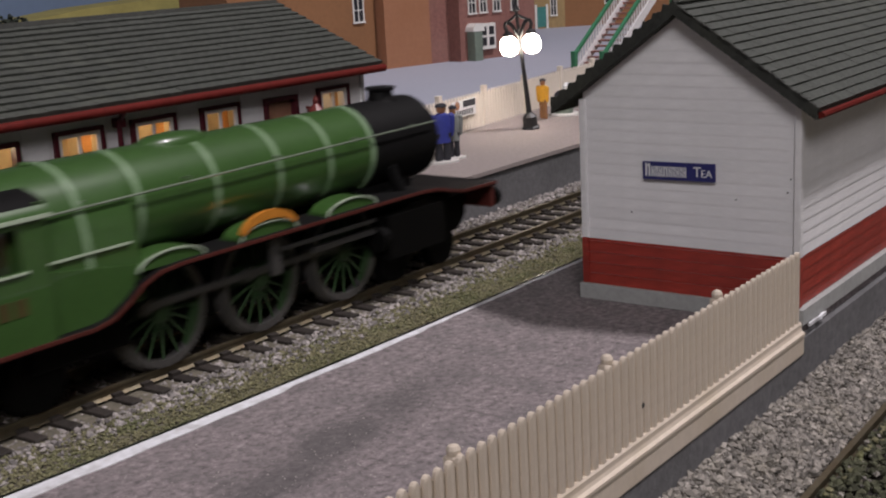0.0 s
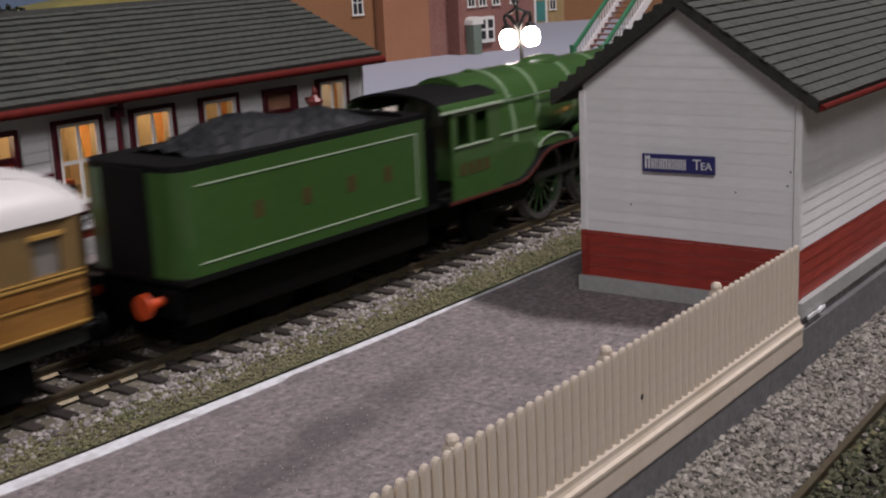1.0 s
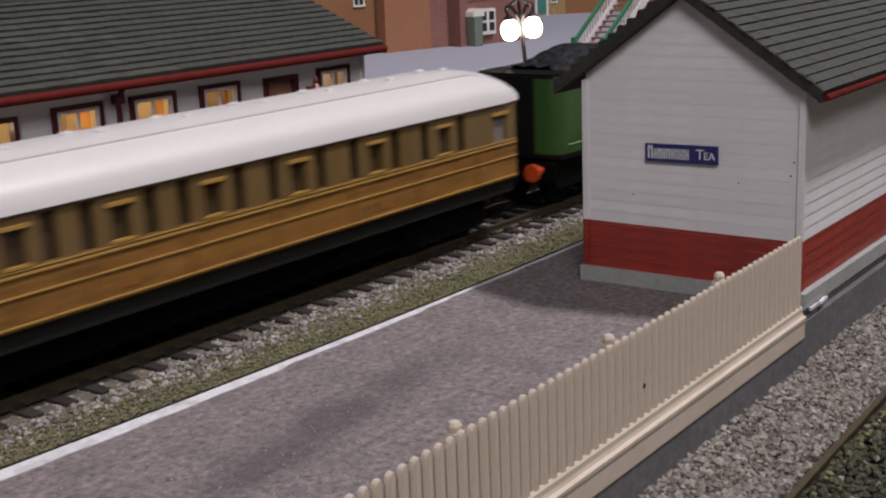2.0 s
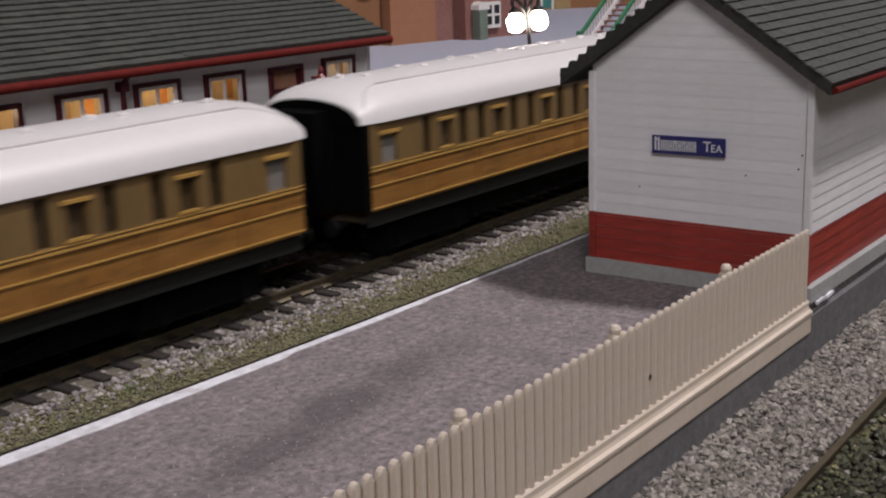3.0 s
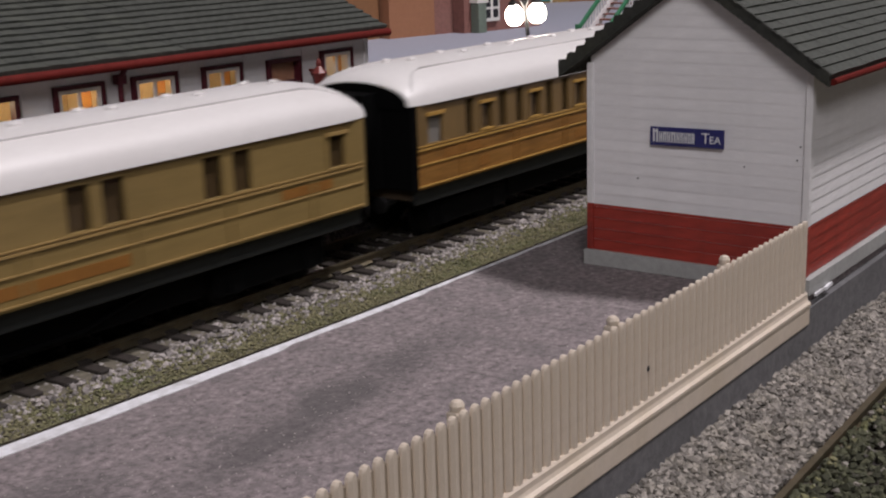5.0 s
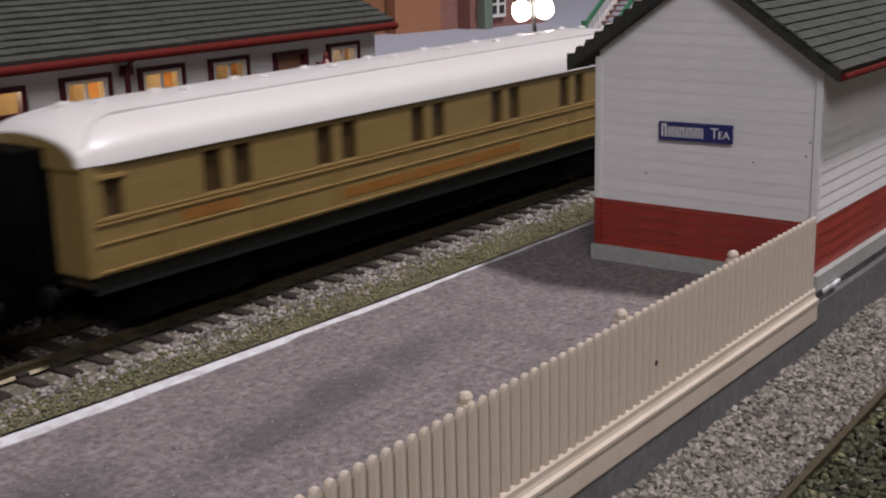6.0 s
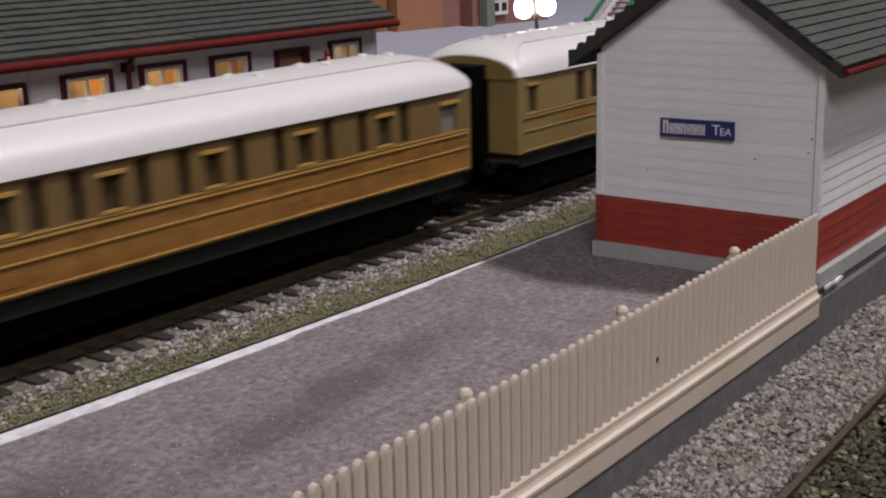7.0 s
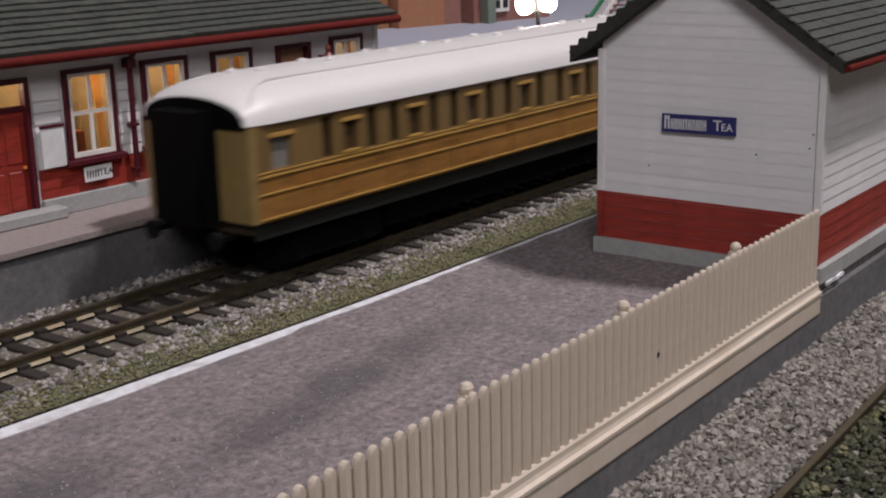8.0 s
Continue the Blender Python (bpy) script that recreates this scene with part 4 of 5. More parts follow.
    bm = B()
    box(bm, -L + 3, -3, -W + 2, W - 2, 13.0, FLOOR)
    part("floor_pan", bm, DARK_INSIDE, c)
    part("inner_core", box(B(), -L + 4, -4, -3, 3, FLOOR, CANT), DARK_INSIDE, c)
    for s in (-1, 1):
        part("solebar", box(B(), -L + 2, -2, min(s * (W - 1.2), s * (W - 2.6)), max(s * (W - 1.2), s * (W - 2.6)), 12.2, FLOOR - 0.02, 0.2), SOLEBAR, c)
        bm = B()
        rod(bm, (-L / 2 - 52, s * 13.5, 11.6), (-L / 2 - 30, s * 13.5, 6.0), 0.5), rod(bm, (-L / 2 - 30, s * 13.5, 6.0), (-L / 2 + 30, s * 13.5, 6.0), 0.5), rod(bm, (-L / 2 + 30, s * 13.5, 6.0), (-L / 2 + 52, s * 13.5, 11.6), 0.5)
        part("truss_rod", bm, UNDERFRAME_AND_SHADE, c)
    bm = B()
    box(bm, -L / 2 - 20, -L / 2 + 8, -10, 10, 5.0, 11.5, 0.4), box(bm, -L / 2 + 16, -L / 2 + 30, -12, 12, 6.0, 11.5, 0.4)
    part("battery_box", bm, UNDERFRAME_AND_SHADE, c)
    # solid black block added between the bogies to hold shade under the coach
    part("queen_post_frame", box(B(), -L + 54, -54, -13.0, 13.0, 4.6, 13.0, 0.4), UNDERFRAME_AND_SHADE, c)
    bogie(c, -32), bogie(c, -L + 32)
    return c


def third_class():
    """Four wider compartments at the leading end, three narrower behind, a lavatory at each end."""
    o = [(7.0, 13.8, 28.9, 36.8, "frost"), (COACH_L - 13.4, COACH_L - 6.8, 28.9, 36.8, "frost")]
    for m in (38.6, 68.6, 98.5, 127.0, 153.6, 180.0, 206.0):
        o += [(m - 10.6, m - 6.4, 28.8, 39.0, "light"), (m - 3.2, m + 3.2, 29.4, 37.2, "drop"), (m + 6.4, m + 10.6, 28.8, 39.0, "light")]
    return o


BRAKE_L = 238.0


def brake_coach():
    o = [(8.0, 15.0, 28.9, 37.4, "drop"), (BRAKE_L - 10.0, BRAKE_L - 3.8, 28.7, 37.2, "drop")]
    for k in range(5):
        r = BRAKE_L - (32.2 + 37.3 * k)
        o += [(r - 6.0, r, 28.8, 38.4, "light"), (r - 15.2, r - 9.2, 28.8, 38.4, "light")]
    return o


T_A = [(14, 32, 24.0, 26.7), (COACH_L - 32, COACH_L - 14, 24.0, 26.7), (62, 68, 18.8, 21.6), (150, 156, 18.8, 21.6), (205, 210, 18.8, 21.6)]
T_B = [(195, 213, 24.0, 26.4), (14, 32, 24.0, 26.4), (79, 159, 19.0, 21.6)]
# black ends paint in the shade between coaches; the ends themselves are teak
first = coach("railway_coach", "teak-panelled coach with white roof behind the tender", third_class(), TEAK_UPPER_SHADED, TEAK, UNDERFRAME_AND_SHADE, T_A)
OFFSETS = [0.0, -263.0, -523.5, -786.0]
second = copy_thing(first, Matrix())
tagged(second, "teak-panelled coach with white roof, mid-train")
brake = coach("railway_coach", "paler teak coach with paired windows and white roof", brake_coach(), TEAK_PALE, TEAK_PALE, TEAK_PALE, T_B, BRAKE_L, BEAD_PALE)
last = copy_thing(first, Matrix())
tagged(last, "teak-panelled coach with white roof at the train's end")
# paler teak paints in the light on the train's open end
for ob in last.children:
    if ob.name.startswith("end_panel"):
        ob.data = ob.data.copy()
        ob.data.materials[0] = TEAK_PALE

# ---- tender ----
tender = thing("locomotive_tender", "apple-green tender heaped with black coal", "tender")
TL = 97.0  # the rear end is the origin
def rounded(w, r, x0, x1):
    """Plan of a tank with rounded rear corners."""
    pts = [(x1, -w), (x1, w)]
    pts += [(x0 + r - r * math.sin(a), w - r + r * math.cos(a)) for a in [i * math.pi / 12 for i in range(7)]]
    pts += [(x0 + r - r * math.cos(a), -w + r - r * math.sin(a)) for a in [i * math.pi / 12 for i in range(7)]]
    return pts


part("tank", prism(B(), rounded(17.4, 6.0, 0.0, TL - 6), 18.4, 42.9, "z"), LOCO_GREEN, tender, "apple-green tank side", True)
part("tank_rim", prism(B(), rounded(17.0, 5.8, 0.3, TL - 4), 42.9, 44.4, "z"), LOCO_BLACK, tender, "black coping rim", True)
for s in (-1, 1):
    bm = B()
    for x0, x1, z0, z1 in ((5.8, TL - 9.5, 39.3, 39.62), (5.8, TL - 9.5, 21.1, 21.42), (TL - 9.8, TL - 9.5, 21.1, 39.62)):
        box(bm, x0, x1, min(s * 17.3, s * 17.6), max(s * 17.3, s * 17.6), z0, z1)
    part("lining", bm, LINING, tender, "thin pale lining")
    bm = B()
    for x in (24, 41, 58, 73):
        box(bm, x, x + 3.0, min(s * 17.3, s * 17.5), max(s * 17.3, s * 17.5), 28.4, 32.6)
    part("lettering_bar", bm, LETTER, tender, "faded letter bars")
    # side sheet coloured black to stand for the dark gap behind the cab
    part("side_sheet", box(B(), TL - 6, TL - 0.5, min(s * 17.3, s * 16.5), max(s * 17.3, s * 16.5), 18.4, 40.0), UNDERFRAME_AND_SHADE, tender)
    part("tender_frame", box(B(), 2, TL - 2, min(s * 12.0, s * 14.6), max(s * 12.0, s * 14.6), 6.5, 17.0, 0.4), LOCO_FRAME, tender)
part("footplate", box(B(), 0.5, TL, -17.4, 17.4, 16.8, 18.4), LOCO_BLACK, tender)
part("rear_panel", box(B(), -0.4, 0.4, -7.8, 7.8, 18.6, 43.6), LOCO_BLACK, tender)
for x in (12, 36, 60, 84):
    bm = B()
    wheelset(bm, x, 8.2)
    part("wheelset", bm, LOCO_FRAME, tender, "", True)
part("buffer_beam", box(B(), -1.6, 0.5, -16, 16, 9.5, 16.0), UNDERFRAME_AND_SHADE, tender)
for y in (-11, 11):
    part("buffer", lathe(B(), [(1.2, 0), (1.2, -4), (3.0, -4.6), (3.0, -5.6)], (-1.6, y, 13.4), "x", 14), ORANGE, tender, "orange-red buffer", True)
part("coal_bulkhead", box(B(), TL - 13, TL - 11.5, -15, 15, 40, 45.8, 0.4), LOCO_BLACK, tender, "black coal bulkhead")
# coal heap
rng = np.random.default_rng(21)
bm, nx, ny = B(), 44, 16
grid = [[bm.verts.new((12 + 66 * i / nx, -14.5 + 29 * j / ny, 42.5 + (2.2 + 5.8 * math.exp(-((i / nx - 0.42) / 0.30) ** 2) + 3.2 * math.exp(-((i / nx - 0.85) / 0.12) ** 2)) * (1 - (abs(j / ny - 0.5) * 2) ** 3) + rng.uniform(-0.6, 0.6))) for j in range(ny + 1)] for i in range(nx + 1)]
for i in range(nx):
    for j in range(ny):
        bm.faces.new((grid[i][j], grid[i + 1][j], grid[i + 1][j + 1], grid[i][j + 1]))
part("coal", bm, COAL, tender, "heaped black coal")

# ---- locomotive ----
loco = thing("steam_locomotive", "apple-green express steam locomotive with black smokebox", "steam locomotive")
# the origin is the cab's rear end
BR, BZ = 12.1, 38.2
part("boiler", lathe(B(), [(BR + 0.5, 22), (BR + 0.5, 56), (BR + 0.2, 80), (BR - 0.2, 137)], (0, 0, BZ), "x", 40), LOCO_GREEN, loco, "apple-green boiler barrel", True)
bm = B()
prism(bm, [(-15.2, 27), (-14.6, 36), (-13.4, 41)] + [(-13.2 * math.cos(a), BZ + 1.2 + 11.4 * math.sin(a)) for a in [math.pi * i / 12 for i in range(1, 12)]] + [(13.4, 41), (14.6, 36), (15.2, 27), (15.2, 19), (-15.2, 19)], 20, 52)
part("firebox", bm, LOCO_GREEN, loco, "", True)
part("smokebox", lathe(B(), [(BR - 0.1, 137), (BR - 0.1, 166.5), (BR - 1.0, 167.5), (BR - 1.8, 168.7), (3, 169.7), (0.4, 170.1)], (0, 0, BZ), "x", 40), LOCO_BLACK, loco, "black smokebox", True)
part("smokebox_saddle", box(B(), 134, 158, -8, 8, 14, 28, 0.4), LOCO_BLACK, loco)
part("smokebox_ring", lathe(B(), [(BR + 0.15, 136.4), (BR + 0.15, 138.2)], (0, 0, BZ), "x", 40), BAND, loco, "", True)
part("chimney", lathe(B(), [(4.6, 49.3), (3.9, 50.4), (3.6, 52.4), (4.4, 53.0), (4.4, 53.6), (3.2, 53.7)], (156, 0, 0), "z", 20), LOCO_BLACK, loco, "", True)
bm = lathe(B(), [(5.2, 49.3), (4.9, 50.6), (3.8, 51.6), (1.5, 52.1), (0.2, 52.2)], (0, 0, 0), "z", 20)
for v in bm.verts:
    v.co.x = 77 + v.co.x * 2.1
part("steam_dome", bm, LOCO_GREEN, loco, "low streamlined dome", True)
part("safety_valve", lathe(B(), [(1.6, 49.5), (1.6, 51.2), (1.0, 51.6)], (36, 0, 0), "z", 12), LOCO_GREEN, loco, "", True)
band = [mesh("boiler_band", lathe(B(), [(r, -0.75), (r, 0.75)], (0, 0, 0), "x", 40), BAND, True) for r in (BR + 0.65, BR + 0.62, BR + 0.35, BR + 0.2, BR + 0.07)]
for me, x in zip(band[1:], (56, 79.5, 101, 120)):
    share("boiler_band", me, loco, at(x, 0, BZ))
wrap = [(-15.4, 19.5), (-15.4, 27), (-14.8, 36), (-13.6, 41)] + [(-13.5 * math.cos(a), BZ + 1.2 + 11.75 * math.sin(a)) for a in [math.pi * i / 12 for i in range(1, 12)]] + [(13.6, 41), (14.8, 36), (15.4, 27), (15.4, 19.5)]
part("firebox_band", prism(B(), wrap, 38.0, 39.5), BAND, loco, "", True)
for s in (-1, 1):
    bm = B()
    rod(bm, (22, s * 14.1, 42.0), (164, s * 12.9, 43.2), 0.3, 6)
    for x in (40, 70, 100, 130, 155):
        rod(bm, (x, s * 10.6, 43.2), (x, s * 13.6, 43.2), 0.25, 6)
    part("handrail", bm, RAILING, loco, "", True)
    # running plate, low under the cab and swept up over the wheels
    curve = [(0, 17.2), (36, 17.2), (41, 18.0), (46, 20.6), (50, 23.4), (55, 25.2), (62, 25.8), (150, 25.8), (158, 25.2), (164, 23.8), (170, 22.6), (187, 22.2)]
    out = [(x, z) for x, z in curve] + [(x, z - 1.3) for x, z in reversed(curve)]
    bm = B()
    prism(bm, out, min(s * 8, s * 17.6), max(s * 8, s * 17.6), "y")
    part("running_plate", bm, LOCO_BLACK, loco)
    bm = B()
    out = [(x, z) for x, z in curve] + [(x, z - 0.8) for x, z in reversed(curve)]
    prism(bm, out, min(s * 17.6, s * 18.0), max(s * 17.6, s * 18.0), "y")
    part("valance", bm, VALANCE, loco, "red-brown footplate edge")
    for x in (60, 91, 122):
        arc = [(x - 10.0 * math.cos(a), 25.6 + 3.6 * math.sin(a)) for a in [math.pi * i / 12 for i in range(13)]]
        part("splasher", prism(B(), arc, min(s * 10, s * 16.2), max(s * 10, s * 16.2), "y"), LOCO_GREEN, loco)
        ring = arc + [(x - 9.55 * math.cos(a), 25.6 + 3.15 * math.sin(a)) for a in [math.pi * (12 - i) / 12 for i in range(13)]]
        part("splasher_edge", prism(B(), ring, min(s * 16.2, s * 16.7), max(s * 16.2, s * 16.7), "y"), LINING, loco)
    arc = [(91 - 9.8 * math.cos(a), 26.4 + 5.4 * math.sin(a)) for a in [math.pi * (i + 1) / 14 for i in range(13)]]
    ring = arc + [(91 - 8.6 * math.cos(a), 26.4 + 3.2 * math.sin(a)) for a in [math.pi * (13 - i) / 14 for i in range(13)]]
    part("name_plate", prism(B(), ring, min(s * 15.6, s * 16.95), max(s * 15.6, s * 16.95), "y"), GOLD, loco, "curved brass name plate")
    part("frame_plate", prism(B(), [(4, 8), (180, 8), (184, 12), (184, 20.5), (166, 20.8), (154, 24.5), (50, 24.5), (40, 17), (4, 16)], min(s * 6.6, s * 7.6), max(s * 6.6, s * 7.6), "y"), LOCO_FRAME, loco)
    bm = B()
    prism(bm, [(136, 9), (160, 9), (161, 10), (161, 20), (160, 21), (136, 21)], min(s * 10.5, s * 17.0), max(s * 10.5, s * 17.0), "y")
    lathe(bm, [(3.6, 133), (3.6, 136)], (0, s * 14.2, 15), "x", 14)
    part("cylinder", bm, LOCO_FRAME, loco)
    part("slide_bar", box(B(), 108, 136, min(s * 13.2, s * 14.8), max(s * 13.2, s * 14.8), 17.0, 18.4), STEEL, loco)
    bm = B()
    box(bm, 96, 132, min(s * 15.0, s * 15.8), max(s * 15.0, s * 15.8), 20.4, 21.4), box(bm, 92, 95, min(s * 14.4, s * 15.8), max(s * 14.4, s * 15.8), 15, 25)
    part("valve_gear", bm, STEEL, loco)
    part("firebox_skirt", prism(B(), [(26.5, 17.3), (40, 17.4), (45, 19.8), (49, 22.6), (50, 24.5), (50, 27.5), (26.5, 31)], min(s * 15.0, s * 15.6), max(s * 15.0, s * 15.6), "y"), LOCO_GREEN, loco)
    # cab side with two windows
    bm = B()
    y0, y1 = min(s * 17.4, s * 16.6), max(s * 17.4, s * 16.6)
    prism(bm, [(2.5, 17.2), (27, 17.2), (27, 44.4), (2.5, 44.4), (2.5, 41.6), (20.8, 41.6), (20.8, 33.0), (2.5, 33.0)], y0, y1, "y")
    part("cab_side", bm, LOCO_GREEN, loco, "green cab side with two windows")
    for x0, x1 in ((2.5, 5.0), (11.6, 13.6)):
        part("window_post", box(B(), x0, x1, y0, y1, 32.9, 41.7), LOCO_GREEN, loco)
    part("cab_beading", box(B(), 3.5, 22, min(s * 17.4, s * 17.9), max(s * 17.4, s * 17.9), 32.4, 32.85), LINING, loco)
    part("cab_lining", box(B(), 27, 50, min(s * 15.2, s * 15.5), max(s * 15.2, s * 15.5), 32.3, 32.8), LINING, loco)
    bm = B()
    for i in range(4):
        box(bm, 6 + i * 4, 8.6 + i * 4, min(s * 17.4, s * 17.55), max(s * 17.4, s * 17.55), 24, 27.6)
    part("number_bar", bm, LETTER, loco, "faded number bars")
part("cab_front", box(B(), 26, 27, -16.6, 16.6, 19, 46), LOCO_GREEN, loco)
def cab_arc(i0, i1):
    """Section of the cab roof between two steps of its half round."""
    steps = [math.pi * i / 16 for i in range(i0, i1 + 1)]
    return [(-17.9 * math.cos(a), 43.4 + 5.3 * math.sin(a)) for a in steps] + [(-17.1 * math.cos(a), 43.4 + 4.5 * math.sin(a)) for a in reversed(steps)]


part("cab_roof", prism(B(), cab_arc(2, 14), -3, 28.5), LOCO_BLACK, loco, "black curved cab roof", True)
for i0, i1 in ((0, 2), (14, 16)):
    part("cab_cornice", prism(B(), cab_arc(i0, i1), -2.4, 28.2), LOCO_GREEN, loco, "pale green roof edge", True)
for s in (-1, 1):
    part("cab_rain_strip", box(B(), -3, 28.5, min(s * 17.5, s * 18.2), max(s * 17.5, s * 18.2), 42.9, 43.7), LINING, loco)
    part("steam_pipe", rod(B(), (149, s * 11.5, 24.5), (146, s * 10.2, 33.0), 1.7, 10), LOCO_BLACK, loco, "", True)
part("cab_floor", box(B(), -2, 26, -16.6, 16.6, 17.3, 18.4), LOCO_BLACK, loco)
part("front_platform", box(B(), 166, 187, -15, 15, 20.6, 22.3, 0.2), LOCO_BLACK, loco)
part("buffer_beam", box(B(), 186, 188.0, -16, 16, 14.0, 20.6, 0.2), VALANCE, loco, "dull red buffer beam")
for y in (-11.5, 11.5):
    part("buffer", lathe(B(), [(1.7, 188), (1.5, 192), (3.1, 192.6), (3.1, 194)], (0, y, 16), "x", 16), LOCO_BLACK, loco, "", True)
for x, r in ((168, 6.4), (146, 6.4), (26, 7.3)):
    bm = B()
    wheelset(bm, x, r)
    part("carrying_wheelset", bm, LOCO_FRAME, loco, "", True)
part("ashpan", box(B(), 24, 50, -12, 12, 9, 18.5, 0.4), LOCO_FRAME, loco)
WHEEL_R, WHEEL_X = 13.2, (61.0, 93.0, 125.0)


def driving_wheel(s):
    """A spoked wheel with its hub at the origin, facing outwards."""
    bm = B()
    n, r = 28, WHEEL_R
    rings = [[bm.verts.new((q * math.cos(2 * math.pi * i / n), y, q * math.sin(2 * math.pi * i / n))) for i in range(n)] for q, y in ((r, s * 2.6), (r - 1.7, s * 2.6), (r - 1.7, 0), (r, 0), (r + 0.8, 0), (r + 0.8, s * 0.6), (r, s * 0.7))]
    for p, q in zip(rings, rings[1:] + rings[:1]):
        for i in range(n):
            bm.faces.new((p[i], p[(i + 1) % n], q[(i + 1) % n], q[i]))
    me_rim = mesh("tyre", bm, STEEL, True)
    bm = B()
    for i in range(16):
        a = 2 * math.pi * i / 16
        rod(bm, (2 * math.cos(a), s * 1.5, 2 * math.sin(a)), ((r - 1.5) * math.cos(a), s * 1.5, (r - 1.5) * math.sin(a)), 0.42, 5)
    lathe(bm, [(2.8, 0.4 * s), (2.8, 2.4 * s), (2.0, 2.9 * s)], (0, 0, 0), "y", 14)
    box(bm, 4.2, 8.2, *sorted((s * 0.9, s * 2.4)), -1.6, 1.6)
    prism(bm, [(-(r - 1.6) * math.cos(a), (r - 1.6) * math.sin(a)) for a in [-0.6 + 0.2 * i for i in range(7)]], *sorted((s * 0.8, s * 2.3)), "y")
    return me_rim, mesh("spokes", bm, WHEEL_GREEN)


driving_wheels, rods = [], []
for s in (-1, 1):
    rim, spokes = driving_wheel(s)
    for x in WHEEL_X:
        w = share("driving_wheel", rim, loco, at(x, s * 7.6, WHEEL_R))
        share("spokes", spokes, w, Matrix())
        driving_wheels.append((w, x, s))
    bm = B()
    box(bm, WHEEL_X[0] - 2, WHEEL_X[2] + 2, -0.5, 0.5, -0.9, 0.9, 0.2)
    for x in WHEEL_X:
        lathe(bm, [(1.7, -0.8), (1.7, 0.8)], (x, 0, 0), "y", 12)
    rods.append((part("coupling_rod", bm, STEEL, loco, "bright steel coupling rod"), s))


# ---- far platform: fence, lamp, figures ----
far_fence = thing("picket_fence", "cream picket fence along the far platform's back", "fence", at(120, 219.0, 0, 0, 0, 5.6))
part("fence_rail", box(B(), 0, 330, 0.3, 1.2, 3.0, 4.4), LAMPLIT_FENCE, far_fence)
part("fence_rail", box(B(), 0, 330, 0.3, 1.2, 11.2, 12.6), LAMPLIT_FENCE, far_fence)
part("backing_panel", box(B(), 0, 330, 0.0, 0.6, 0.3, 14.0), LAMPLIT_FENCE, far_fence)
small_picket = mesh("picket", prism(B(), [(-0.7, 0.0), (0.7, 0.0), (0.7, 14.9), (0, 15.8), (-0.7, 14.9)], -0.2, 0.3, "y"), LAMPLIT_FENCE)
for i in range(126):
    share("picket", small_picket, far_fence, at(1 + i * 2.6, 0, 0))
far_post = mesh("post", box(B(), -1.3, 1.3, -1.0, 1.4, 0, 18.0, 0.2), LAMPLIT_FENCE)
for i in range(8):
    share("post", far_post, far_fence, at(28 + i * 40.0, 0, 0))
poster = thing("enamel_sign", "white and black advertising sign on the far fence", "sign", far_fence.matrix_basis @ at(87, -0.9, 10.4, 90, 0, 0))
part("sign_plate", box(B(), -10.5, 10.5, -3.6, 3.6, 0, 0.4, 0.1), SIGN_WHITE, poster)
bm = B()
box(bm, -1, 10.0, 0.4, 3.2, 0.4, 0.5)
for i in range(8):
    box(bm, -8.6 + i * 2.1, -7.4 + i * 2.1, -2.8, -0.6, 0.4, 0.5)
part("lettering_bar", bm, DARK_CLOTH, poster, "black bars of lettering")
bm = B()
lathe(bm, [(1.9, 0.4), (1.9, 0.5)], (-6.0, 1.6, 0), "z", 14)
part("emblem", bm, RENDER_ORANGE, poster, "small brown emblem")

lamp = thing("platform_lamp", "black iron platform lamp with two lit globes", "street lamp", at(223.6, 203.2, 0, 0, -9.5, 0))
part("base", lathe(B(), [(3.9, 0), (3.9, 1.0), (3.3, 1.6), (3.1, 5.6), (2.2, 6.4), (1.3, 7.4)], (0, 0, 0), "z", 8), LAMP_BLACK, lamp)
part("post", lathe(B(), [(1.25, 7), (1.0, 20), (0.8, 36), (0.7, 52)], (0, 0, 0), "z", 10), LAMP_BLACK, lamp, "", True)
part("finial", lathe(B(), [(0.7, 51), (1.6, 52), (0.9, 53.4), (0.5, 55), (0.15, 58)], (0, 0, 0), "z", 10), LAMP_BLACK, lamp, "", True)
AX, AY = 0.545, -0.838
for s in (-1, 1):
    bm = B()
    pts = [(0.4, 41), (2.6, 46.0), (4.6, 47.6), (5.6, 46.0), (4.8, 42.6)]
    for (r0, z0), (r1, z1) in zip(pts, pts[1:]):
        rod(bm, (s * AX * r0, s * AY * r0, z0), (s * AX * r1, s * AY * r1, z1), 0.85, 6)
    rod(bm, (0, 0, 50), (s * AX * 5.4, s * AY * 5.4, 46.5), 0.7, 6)
    part("arm", bm, LAMP_BLACK, lamp, "curled iron arm", True)
    part("globe", lathe(B(), [(1.5, 41.2), (3.0, 40.1), (3.8, 38.2), (3.8, 35.9), (3.2, 34.1), (1.8, 33.1), (0.4, 32.8)], (s * AX * 4.8, s * AY * 4.8, 0), "z", 18), GLOBE, lamp, "glowing white glass globe", True)
    part("globe_cap", lathe(B(), [(2.4, 41.7), (2.0, 42.6), (0.8, 43.4)], (s * AX * 4.8, s * AY * 4.8, 0), "z", 12), LAMP_BLACK, lamp)


